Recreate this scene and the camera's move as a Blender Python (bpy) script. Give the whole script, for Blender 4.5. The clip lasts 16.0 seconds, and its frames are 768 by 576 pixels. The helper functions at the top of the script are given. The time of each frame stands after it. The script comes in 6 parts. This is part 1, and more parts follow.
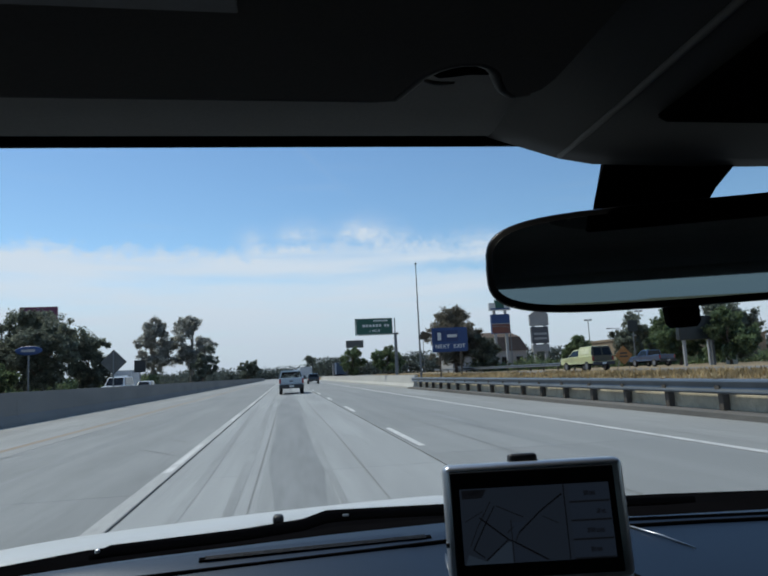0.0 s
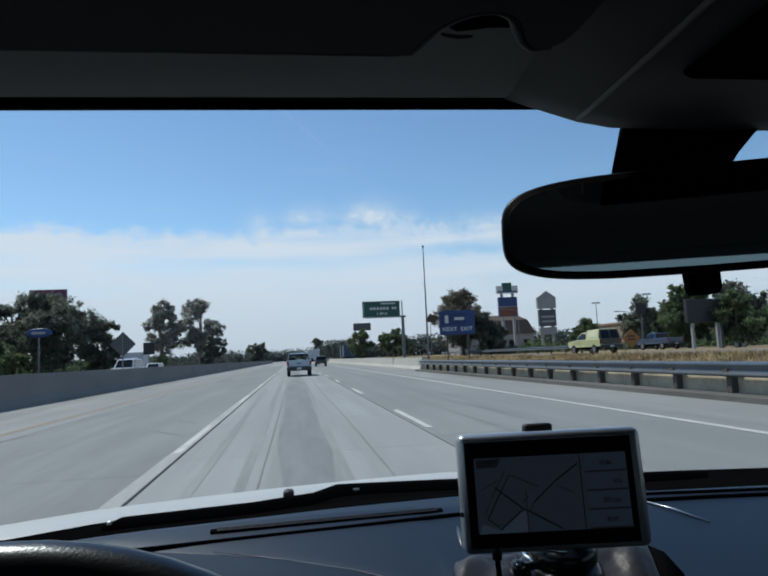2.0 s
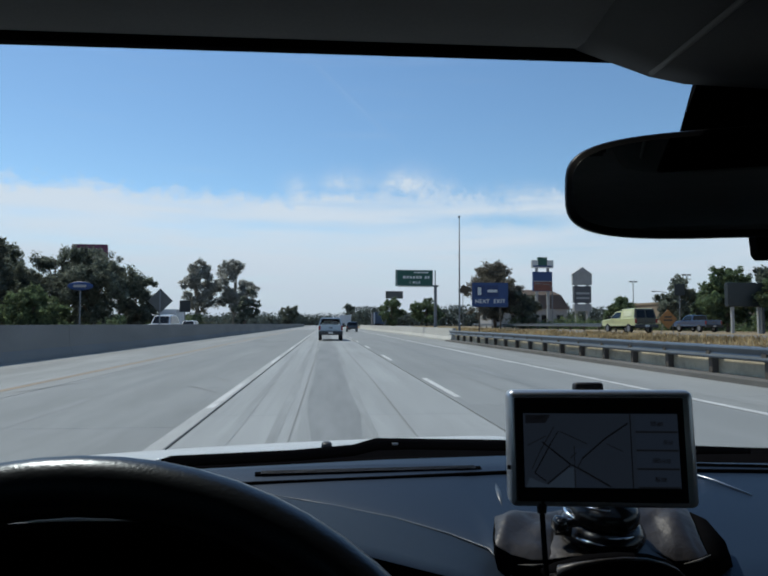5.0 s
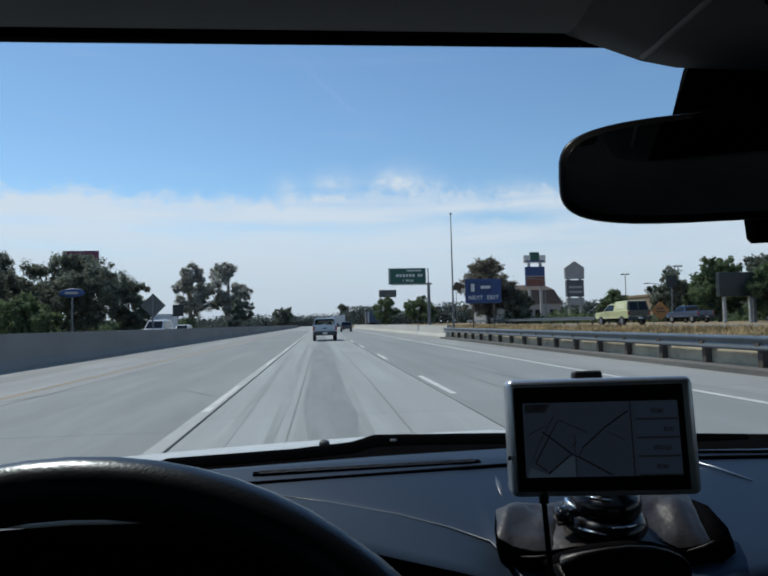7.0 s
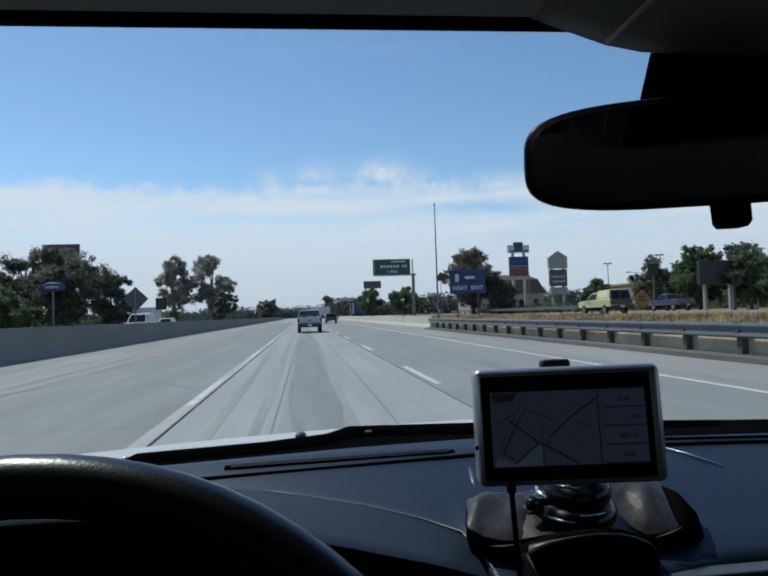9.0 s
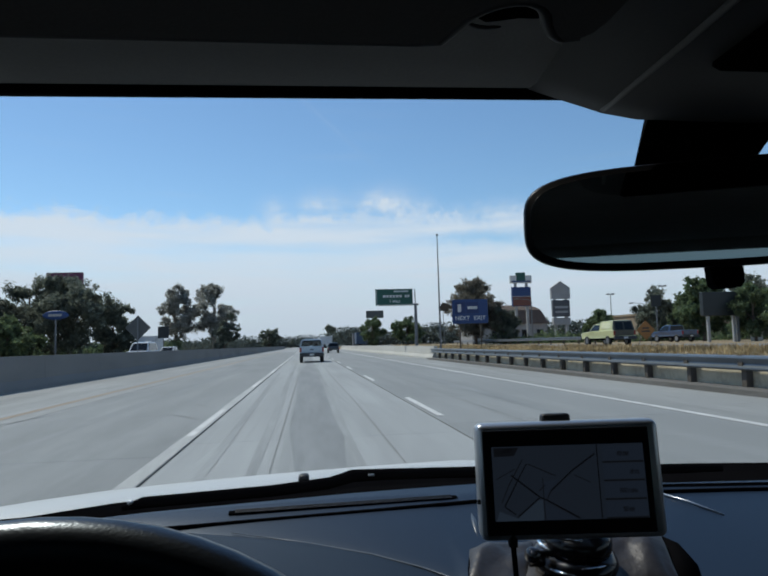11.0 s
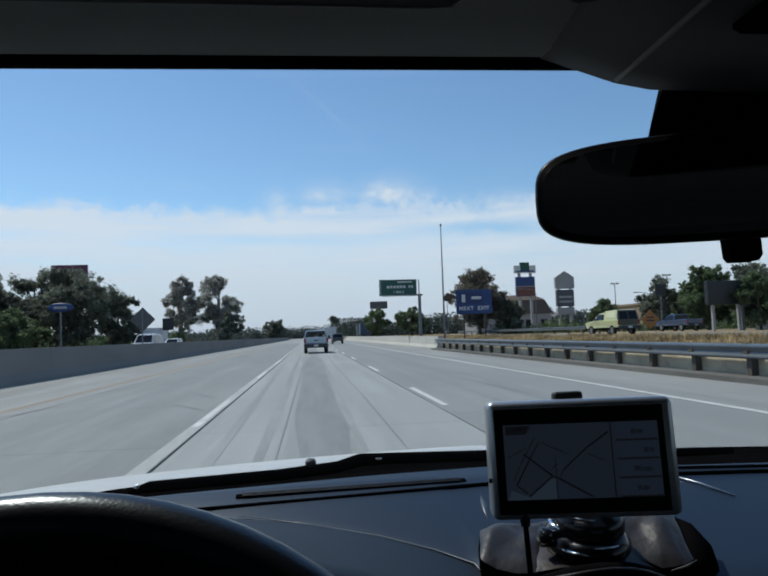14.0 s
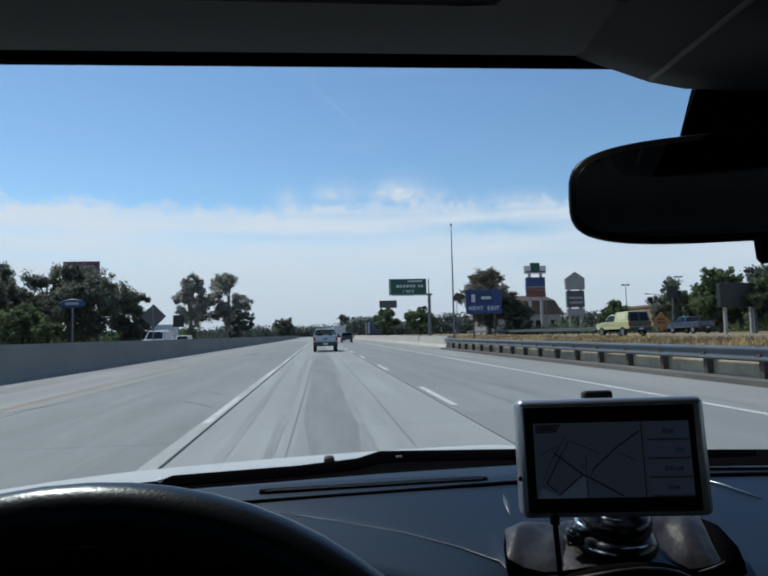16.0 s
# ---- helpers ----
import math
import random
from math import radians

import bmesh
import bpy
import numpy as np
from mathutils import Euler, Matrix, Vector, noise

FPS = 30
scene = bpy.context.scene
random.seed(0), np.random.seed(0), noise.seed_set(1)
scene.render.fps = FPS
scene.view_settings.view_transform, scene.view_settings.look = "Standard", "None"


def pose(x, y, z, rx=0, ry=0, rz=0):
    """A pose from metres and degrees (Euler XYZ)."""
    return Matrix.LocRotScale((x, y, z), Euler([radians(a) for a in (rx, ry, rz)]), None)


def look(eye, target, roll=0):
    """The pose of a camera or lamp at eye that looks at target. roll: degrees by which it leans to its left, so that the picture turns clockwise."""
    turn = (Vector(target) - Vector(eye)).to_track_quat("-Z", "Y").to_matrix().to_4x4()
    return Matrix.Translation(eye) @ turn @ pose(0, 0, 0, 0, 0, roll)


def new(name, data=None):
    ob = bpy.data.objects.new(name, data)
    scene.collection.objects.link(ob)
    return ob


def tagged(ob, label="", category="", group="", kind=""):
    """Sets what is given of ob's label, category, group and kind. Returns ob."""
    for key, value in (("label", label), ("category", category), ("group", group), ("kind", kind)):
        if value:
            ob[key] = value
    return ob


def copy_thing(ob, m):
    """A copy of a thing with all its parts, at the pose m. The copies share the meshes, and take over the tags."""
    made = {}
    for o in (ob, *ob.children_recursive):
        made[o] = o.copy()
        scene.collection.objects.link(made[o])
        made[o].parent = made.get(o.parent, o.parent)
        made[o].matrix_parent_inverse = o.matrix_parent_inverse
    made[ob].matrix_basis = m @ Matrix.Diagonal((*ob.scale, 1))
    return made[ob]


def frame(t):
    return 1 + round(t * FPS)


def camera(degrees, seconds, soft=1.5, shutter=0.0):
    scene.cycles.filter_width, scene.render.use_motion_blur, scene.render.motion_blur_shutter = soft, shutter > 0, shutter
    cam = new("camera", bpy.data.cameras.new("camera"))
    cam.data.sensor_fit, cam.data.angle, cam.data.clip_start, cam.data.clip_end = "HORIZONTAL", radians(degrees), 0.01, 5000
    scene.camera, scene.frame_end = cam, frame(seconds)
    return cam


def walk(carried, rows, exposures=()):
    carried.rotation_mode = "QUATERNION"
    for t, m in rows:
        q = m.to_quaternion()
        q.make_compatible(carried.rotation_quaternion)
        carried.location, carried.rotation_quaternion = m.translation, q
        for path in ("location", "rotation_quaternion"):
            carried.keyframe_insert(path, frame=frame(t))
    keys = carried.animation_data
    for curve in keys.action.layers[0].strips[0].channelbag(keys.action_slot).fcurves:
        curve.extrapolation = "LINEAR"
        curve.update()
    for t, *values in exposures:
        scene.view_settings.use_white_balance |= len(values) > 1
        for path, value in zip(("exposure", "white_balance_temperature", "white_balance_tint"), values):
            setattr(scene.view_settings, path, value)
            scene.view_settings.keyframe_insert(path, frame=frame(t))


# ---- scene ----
cam = camera(62.0, 16.0, soft=2.0)
PATH = [
    (0, (0.057, 0.039, 1.207), (0.367, 1.997, 1.468), -2.7),
    (0.5, (0.056, 0.042, 1.207), (0.366, 2.004, 1.438), -2.9),
    (1, (0.06, 0.045, 1.202), (0.376, 2.008, 1.421), -3.1),
    (1.5, (0.055, 0.047, 1.2), (0.356, 2.012, 1.416), -2.8),
    (2, (0.054, 0.048, 1.198), (0.34, 2.016, 1.407), -2.6),
    (2.5, (0.057, 0.052, 1.195), (0.358, 2.019, 1.392), -3.0),
    (3, (0.067, 0.044, 1.199), (0.395, 2.003, 1.431), -3.4),
    (3.5, (0.063, 0.049, 1.192), (0.38, 2.012, 1.409), -2.9),
    (4, (0.045, 0.051, 1.19), (0.313, 2.025, 1.369), -0.3),
    (4.5, (0.039, 0.049, 1.188), (0.232, 2.037, 1.302), 0.8),
    (7, (0.038, 0.054, 1.183), (0.241, 2.041, 1.292), -1.3),
    (7.5, (0.033, 0.058, 1.177), (0.217, 2.048, 1.242), -0.7),
    (8, (0.047, 0.05, 1.19), (0.285, 2.029, 1.355), -1.2),
    (8.5, (0.055, 0.066, 1.177), (0.307, 2.05, 1.216), -2.7),
    (9, (0.051, 0.059, 1.182), (0.301, 2.042, 1.262), -1.9),
    (11.5, (0.047, 0.045, 1.199), (0.284, 2.023, 1.373), -1.4),
    (12, (0.041, 0.057, 1.174), (0.2, 2.051, 1.197), -1.6),
    (12.5, (0.029, 0.055, 1.179), (0.178, 2.049, 1.211), -1.3),
    (13, (0.045, 0.064, 1.173), (0.215, 2.056, 1.127), -3.1),
    (13.5, (0.049, 0.056, 1.187), (0.275, 2.041, 1.274), -2.1),
    (14, (0.046, 0.054, 1.19), (0.278, 2.036, 1.334), -1.9),
    (14.5, (0.041, 0.048, 1.199), (0.266, 2.028, 1.377), -1.3),
    (15, (0.035, 0.054, 1.194), (0.238, 2.039, 1.333), -1.5),
    (15.5, (0.033, 0.045, 1.194), (0.229, 2.026, 1.386), -0.8),
    (16, (0.032, 0.054, 1.189), (0.234, 2.038, 1.331), -1.3),
]
walk(cam, [(t, look(eye, target, roll)) for t, eye, target, roll in PATH], exposures=[(0.0, 0.0, 6550, 5.0)])

# ---- sky, sun ----
SUN_AZ, SUN_EL = radians(-40), radians(54)
world = bpy.data.worlds.new("sky")
scene.world = world
world.use_nodes = True
wn, wl = world.node_tree.nodes, world.node_tree.links
wn.clear()
w_out = wn.new("ShaderNodeOutputWorld")
w_bg = wn.new("ShaderNodeBackground")
w_bg.inputs["Strength"].default_value = 0.118
sky = wn.new("ShaderNodeTexSky")
sky.sky_type = "NISHITA"
sky.sun_disc = False
sky.sun_elevation, sky.sun_rotation = SUN_EL, SUN_AZ
sky.air_density, sky.dust_density, sky.ozone_density = 1.0, 0.15, 2.0
w_co = wn.new("ShaderNodeTexCoord")
w_sep = wn.new("ShaderNodeSeparateXYZ")
wl.new(w_co.outputs["Generated"], w_sep.inputs[0])


def w_math(op, a, b=None, clamp=False):
    n = wn.new("ShaderNodeMath")
    n.operation, n.use_clamp = op, clamp
    for i, v in enumerate((a, b)):
        if v is None:
            continue
        if isinstance(v, (int, float)):
            n.inputs[i].default_value = v
        else:
            wl.new(v, n.inputs[i])
    return n.outputs[0]


def w_noise(scale, detail, rough, stretch):
    m = wn.new("ShaderNodeMapping")
    m.inputs["Scale"].default_value = stretch
    wl.new(w_co.outputs["Generated"], m.inputs[0])
    n = wn.new("ShaderNodeTexNoise")
    n.inputs["Scale"].default_value, n.inputs["Detail"].default_value, n.inputs["Roughness"].default_value = scale, detail, rough
    wl.new(m.outputs[0], n.inputs["Vector"])
    return n.outputs["Fac"]


# A long bank of thin cloud all round, from the horizon up to about 11 degrees, with a few puffs rising ahead.
w_z = w_sep.outputs["Z"]
w_el = w_math("MULTIPLY", w_math("ARCSINE", w_z), 57.2958)
w_az = w_math("MULTIPLY", w_math("ARCTAN2", w_sep.outputs["X"], w_sep.outputs["Y"]), 57.2958)


def w_bump(v, c, w):
    """A smooth hump of height 1 round c."""
    d = w_math("DIVIDE", w_math("SUBTRACT", v, c), w)
    return w_math("EXPONENT", w_math("MULTIPLY", w_math("MULTIPLY", d, d), -1.0))


puff = w_noise(30.0, 9.0, 0.66, (1.0, 1.0, 1.3))
curl = w_noise(70.0, 6.0, 0.62, (1.0, 1.0, 1.0))
wave = w_noise(3.2, 3.0, 0.5, (1.0, 1.0, 1.5))
streak = w_noise(4.2, 7.0, 0.58, (1.0, 1.0, 12.0))
w_top = w_math("ADD", 11.75, w_math("MULTIPLY", w_math("SUBTRACT", wave, 0.5), 0.8))
w_top = w_math("ADD", w_top, w_math("MULTIPLY", w_math("SUBTRACT", puff, 0.5), 4.0))
w_top = w_math("ADD", w_top, w_math("MULTIPLY", w_math("SUBTRACT", curl, 0.5), 1.6))
w_top = w_math("ADD", w_top, w_math("MULTIPLY", w_bump(w_az, 5.0, 8.0), 0.55))
bank = w_math("MULTIPLY", w_math("SUBTRACT", w_top, w_el), 0.75, True)
# wisps stand on the bank's top
wisp = w_math("MULTIPLY", w_math("SUBTRACT", w_math("ADD", w_math("MULTIPLY", puff, 0.55), w_math("MULTIPLY", curl, 0.45)), 0.31), 3.0, True)
tuft = None
for at, up_at, wide, tall, thick in ((-2.8, 12.0, 1.1, 0.9, 0.9), (1.4, 12.4, 1.8, 1.05, 1.1), (7.3, 12.3, 2.3, 1.3, 1.5), (10.4, 11.8, 1.2, 0.9, 0.8), (17.0, 11.4, 4.0, 0.8, 0.8)):
    one = w_math("MULTIPLY", w_math("MULTIPLY", w_bump(w_az, at, wide), w_bump(w_el, up_at, tall)), thick)
    tuft = one if tuft is None else w_math("ADD", tuft, one)
bank = w_math("MAXIMUM", bank, w_math("MULTIPLY", tuft, wisp, True))
holes = w_math("ADD", 0.86, w_math("MULTIPLY", w_math("SUBTRACT", streak, 0.5), 1.7), True)
high = w_math("MULTIPLY", w_math("SUBTRACT", streak, 0.56), w_math("MULTIPLY", w_math("SUBTRACT", 0.75, w_z, True), 0.7), True)
# a bluer gap runs along inside the bank, widest towards its right end
w_mid = w_math("ADD", w_el, w_math("ADD", w_math("MULTIPLY", w_math("SUBTRACT", wave, 0.5), 1.4), w_math("MULTIPLY", w_math("SUBTRACT", puff, 0.5), 1.6)))
rift = w_math("MULTIPLY", w_bump(w_mid, 9.1, 0.6), w_math("ADD", 0.03, w_math("MULTIPLY", w_bump(w_az, 16.5, 6.0), 0.85)))
rift = w_math("ADD", rift, w_math("MULTIPLY", w_bump(w_mid, 8.3, 0.55), 0.10))
rift = w_math("MULTIPLY", rift, w_math("ADD", 0.55, w_math("MULTIPLY", puff, 0.9)), True)
cover = w_math("MAXIMUM", w_math("MULTIPLY", w_math("MULTIPLY", w_math("MULTIPLY", bank, holes), w_math("SUBTRACT", 1.0, rift)), 0.94), high)


def w_dot(v):
    n = wn.new("ShaderNodeVectorMath")
    n.operation = "DOT_PRODUCT"
    wl.new(w_co.outputs["Generated"], n.inputs[0])
    n.inputs[1].default_value = v
    return n.outputs["Value"]


# a short faded vapour trail high up
trail = w_math("SUBTRACT", 1.0, w_math("MULTIPLY", w_math("ABSOLUTE", w_dot((-0.6622, 0.2738, -0.6975))), 170.0), True)
trail = w_math("MULTIPLY", trail, w_math("MULTIPLY", w_math("SUBTRACT", w_dot((0.0329, 0.9406, 0.3380)), 0.991), 60.0, True))
cover = w_math("MAXIMUM", cover, w_math("MULTIPLY", trail, w_math("MULTIPLY", puff, 0.20)))
w_mix = wn.new("ShaderNodeMixRGB")
w_mix.inputs[2].default_value = (6.0, 6.5, 7.6, 1)
wl.new(cover, w_mix.inputs[0])
# thin haze near the horizon, a little greyer than the cloud
w_haze = wn.new("ShaderNodeMixRGB")
w_haze.inputs[2].default_value = (4.42, 5.0, 6.2, 1)
w_blue = wn.new("ShaderNodeMixRGB")
w_blue.blend_type = "MULTIPLY"
w_blue.inputs[0].default_value = 1.0
w_blue.inputs[2].default_value = (0.84, 0.965, 1.065, 1)
wl.new(sky.outputs[0], w_blue.inputs[1])
wl.new(w_blue.outputs[0], w_mix.inputs[1])
wl.new(w_mix.outputs[0], w_haze.inputs[1])
wl.new(w_math("SUBTRACT", 0.92, w_math("MULTIPLY", w_z, 6.5), True), w_haze.inputs[0])
wl.new(w_haze.outputs[0], w_bg.inputs["Color"])
wl.new(w_bg.outputs[0], w_out.inputs["Surface"])

sun = new("sun", bpy.data.lights.new("sun", "SUN"))
sun.data.energy, sun.data.angle, sun.data.color = 3.4, radians(0.6), (1.0, 0.95, 0.88)
sun_way = Vector((math.sin(SUN_AZ) * math.cos(SUN_EL), math.cos(SUN_AZ) * math.cos(SUN_EL), math.sin(SUN_EL)))
sun.matrix_world = look(sun_way * 60, (0, 0, 0))


# ---- materials ----
def surf(name, color, rough=0.6, metal=0.0, scale=6.0, fine=90.0, var=0.18, bump=0.15, spec=0.5, stretch=(1, 1, 1), world_space=False, pieces=0.0, depth=0.004, coat=0.0):
    """A surface with broad stains and fine grain, and relief from the grain."""
    m = bpy.data.materials.new(name)
    m.use_nodes = True
    nt = m.node_tree
    b = nt.nodes["Principled BSDF"]
    b.inputs["Roughness"].default_value, b.inputs["Metallic"].default_value = rough, metal
    b.inputs["Specular IOR Level"].default_value = spec
    b.inputs["Coat Weight"].default_value = coat
    src = nt.nodes.new("ShaderNodeNewGeometry").outputs["Position"] if world_space else nt.nodes.new("ShaderNodeTexCoord").outputs["Object"]
    mp = nt.nodes.new("ShaderNodeMapping")
    mp.inputs["Scale"].default_value = stretch
    nt.links.new(src, mp.inputs[0])
    broad, grain = nt.nodes.new("ShaderNodeTexNoise"), nt.nodes.new("ShaderNodeTexNoise")
    broad.inputs["Scale"].default_value, broad.inputs["Detail"].default_value = scale, 5.0
    grain.inputs["Scale"].default_value, grain.inputs["Detail"].default_value = fine, 3.0
    for n in (broad, grain):
        nt.links.new(mp.outputs[0], n.inputs["Vector"])
    add = nt.nodes.new("ShaderNodeMath")
    add.operation = "MULTIPLY_ADD"
    nt.links.new(grain.outputs["Fac"], add.inputs[0])
    add.inputs[1].default_value = 0.5
    nt.links.new(broad.outputs["Fac"], add.inputs[2])
    level = nt.nodes.new("ShaderNodeMapRange")
    level.inputs["From Min"].default_value, level.inputs["From Max"].default_value = 0.42, 1.08
    level.inputs["To Min"].default_value, level.inputs["To Max"].default_value = 1 - var, 1 + var
    nt.links.new(add.outputs[0], level.inputs["Value"])
    value = level.outputs[0]
    if pieces:
        info = nt.nodes.new("ShaderNodeObjectInfo")
        shift = nt.nodes.new("ShaderNodeMapRange")
        shift.inputs["To Min"].default_value, shift.inputs["To Max"].default_value = 1 - pieces, 1 + pieces
        nt.links.new(info.outputs["Random"], shift.inputs["Value"])
        mul = nt.nodes.new("ShaderNodeMath")
        mul.operation = "MULTIPLY"
        nt.links.new(value, mul.inputs[0])
        nt.links.new(shift.outputs[0], mul.inputs[1])
        value = mul.outputs[0]
    tint = nt.nodes.new("ShaderNodeMixRGB")
    tint.blend_type = "MULTIPLY"
    tint.inputs[0].default_value, tint.inputs[1].default_value = 1.0, (*color, 1)
    nt.links.new(value, tint.inputs[2])
    nt.links.new(tint.outputs[0], b.inputs["Base Color"])
    if bump:
        bp = nt.nodes.new("ShaderNodeBump")
        bp.inputs["Strength"].default_value, bp.inputs["Distance"].default_value = bump, depth
        nt.links.new(grain.outputs["Fac"], bp.inputs["Height"])
        nt.links.new(bp.outputs[0], b.inputs["Normal"])
    return m


def leafy(name, dark, light, rough=0.55, through_light=0.5):
    """Leaves whose colour varies from leaf to leaf, and that let some light through."""
    m = bpy.data.materials.new(name)
    m.use_nodes = True
    nt = m.node_tree
    b = nt.nodes["Principled BSDF"]
    g = nt.nodes.new("ShaderNodeNewGeometry")
    r = nt.nodes.new("ShaderNodeMixRGB")
    r.inputs[1].default_value, r.inputs[2].default_value = (*dark, 1), (*light, 1)
    nt.links.new(g.outputs["Random Per Island"], r.inputs[0])
    # broad noise makes some clumps of leaves lighter, others darker
    clump = nt.nodes.new("ShaderNodeTexNoise")
    clump.inputs["Scale"].default_value, clump.inputs["Detail"].default_value = 0.75, 2.0
    nt.links.new(nt.nodes.new("ShaderNodeTexCoord").outputs["Object"], clump.inputs["Vector"])
    clump_tone = nt.nodes.new("ShaderNodeMapRange")
    clump_tone.inputs["From Min"].default_value, clump_tone.inputs["From Max"].default_value = 0.32, 0.68
    clump_tone.inputs["To Min"].default_value, clump_tone.inputs["To Max"].default_value = 0.55, 1.75
    nt.links.new(clump.outputs["Fac"], clump_tone.inputs["Value"])
    shade = nt.nodes.new("ShaderNodeMixRGB")
    shade.blend_type = "MULTIPLY"
    shade.inputs[0].default_value = 1.0
    nt.links.new(r.outputs[0], shade.inputs[1])
    nt.links.new(clump_tone.outputs[0], shade.inputs[2])
    r = shade
    nt.links.new(r.outputs[0], b.inputs["Base Color"])
    b.inputs["Roughness"].default_value = rough
    b.inputs["Specular IOR Level"].default_value = 0.25
    t = nt.nodes.new("ShaderNodeBsdfTranslucent")
    nt.links.new(r.outputs[0], t.inputs["Color"])
    mix = nt.nodes.new("ShaderNodeMixShader")
    mix.inputs[0].default_value = through_light
    nt.links.new(b.outputs[0], mix.inputs[1])
    nt.links.new(t.outputs[0], mix.inputs[2])
    nt.links.new(mix.outputs[0], nt.nodes["Material Output"].inputs["Surface"])
    return m


def pane_glass(name, tint=(1, 1, 1), gloss=0.03):
    """A thin pane: clear, with the gloss of glass."""
    m = bpy.data.materials.new(name)
    m.use_nodes = True
    nt = m.node_tree
    nt.nodes.remove(nt.nodes["Principled BSDF"])
    t, g = nt.nodes.new("ShaderNodeBsdfTransparent"), nt.nodes.new("ShaderNodeBsdfGlossy")
    t.inputs["Color"].default_value = (*tint, 1)
    g.inputs["Roughness"].default_value = gloss
    f = nt.nodes.new("ShaderNodeFresnel")
    f.inputs["IOR"].default_value = 1.3
    mix = nt.nodes.new("ShaderNodeMixShader")
    nt.links.new(f.outputs[0], mix.inputs[0])
    nt.links.new(t.outputs[0], mix.inputs[1])
    nt.links.new(g.outputs[0], mix.inputs[2])
    nt.links.new(mix.outputs[0], nt.nodes["Material Output"].inputs["Surface"])
    return m


CONCRETE = surf("lane_concrete", (0.300, 0.312, 0.309), 0.85, scale=1.6, fine=14, var=0.17, bump=0.25, stretch=(1, 0.06, 1), world_space=True, pieces=0.035)
CONCRETE_DARK = surf("worn_grey_lane", (0.233, 0.243, 0.241), 0.88, scale=1.8, fine=16, var=0.15, bump=0.25, stretch=(1, 0.04, 1), world_space=True, pieces=0.035)
LEFT_LANE = surf("left_lane_concrete", (0.224, 0.234, 0.232), 0.88, scale=1.4, fine=12, var=0.20, bump=0.25, stretch=(1, 0.09, 1), world_space=True, pieces=0.035)
SHOULDER = surf("shoulder_concrete", (0.264, 0.270, 0.262), 0.9, scale=1.2, fine=12, var=0.24, bump=0.25, stretch=(1, 0.08, 1), world_space=True, pieces=0.04)
JOINT = surf("joint_tar", (0.10, 0.098, 0.094), 0.9, scale=4, fine=60, var=0.25)
ASPHALT = surf("asphalt", (0.17, 0.17, 0.17), 0.9, scale=0.7, fine=30, var=0.16, stretch=(1, 0.15, 1), world_space=True)
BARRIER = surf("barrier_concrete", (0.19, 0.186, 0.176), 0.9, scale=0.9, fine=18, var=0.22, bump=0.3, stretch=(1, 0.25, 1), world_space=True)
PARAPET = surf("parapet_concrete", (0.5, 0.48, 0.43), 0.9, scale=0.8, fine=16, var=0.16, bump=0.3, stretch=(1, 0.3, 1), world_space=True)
WHITE_LINE = surf("white_road_paint", (0.55, 0.55, 0.535), 0.7, scale=3, fine=30, var=0.3, world_space=True)
OLD_LINE = surf("worn_road_paint", (0.375, 0.38, 0.37), 0.8, scale=2, fine=24, var=0.28, stretch=(1, 0.2, 1), world_space=True)
YELLOW_LINE = surf("ochre_road_paint", (0.27, 0.208, 0.148), 0.8, scale=2, fine=20, var=0.3, stretch=(1, 0.15, 1), world_space=True)
TYRE_MARK = surf("tyre_rubber_marks", (0.272, 0.284, 0.281), 0.85, scale=1.5, fine=14, var=0.25, stretch=(1, 0.04, 1), world_space=True)
DRY_GROUND = surf("dry_verge", (0.27, 0.205, 0.115), 0.95, scale=0.35, fine=6, var=0.35, bump=0.6, depth=0.05, world_space=True)
STRAW = leafy("dry_grass", (0.22, 0.155, 0.075), (0.48, 0.385, 0.225), 0.8)
GALV = surf("galvanised_steel", (0.145, 0.165, 0.185), 0.36, 0.6, scale=2, fine=25, var=0.2, bump=0.05)
POLE_GREY = surf("painted_pole", (0.17, 0.18, 0.19), 0.55, 0.3, scale=2, fine=40, var=0.15)
POST_WOOD = surf("weathered_post", (0.09, 0.075, 0.06), 0.9, scale=3, fine=40, var=0.3)
BARK = surf("bark", (0.13, 0.1, 0.075), 0.95, scale=2, fine=14, var=0.4, bump=0.6, depth=0.03)
PALE_BARK = surf("pale_bark", (0.3, 0.26, 0.21), 0.95, scale=2, fine=10, var=0.4, bump=0.5, depth=0.03)
# LEAF_DARK and LEAF_FAR are lifted and greyed: distance haze put into colour.
LEAF_DARK = leafy("dark_leaves", (0.085, 0.10, 0.083), (0.20, 0.22, 0.168))
LEAF_GREY = leafy("greyish_leaves", (0.14, 0.15, 0.138), (0.48, 0.48, 0.44))
LEAF_GREEN = leafy("green_leaves", (0.062, 0.092, 0.052), (0.165, 0.215, 0.105))
LEAF_FAR = leafy("hazed_far_leaves", (0.075, 0.092, 0.085), (0.125, 0.145, 0.125), 0.85, 0.2)
LEAF_RED = leafy("reddish_leaves", (0.088, 0.086, 0.070), (0.20, 0.18, 0.14))
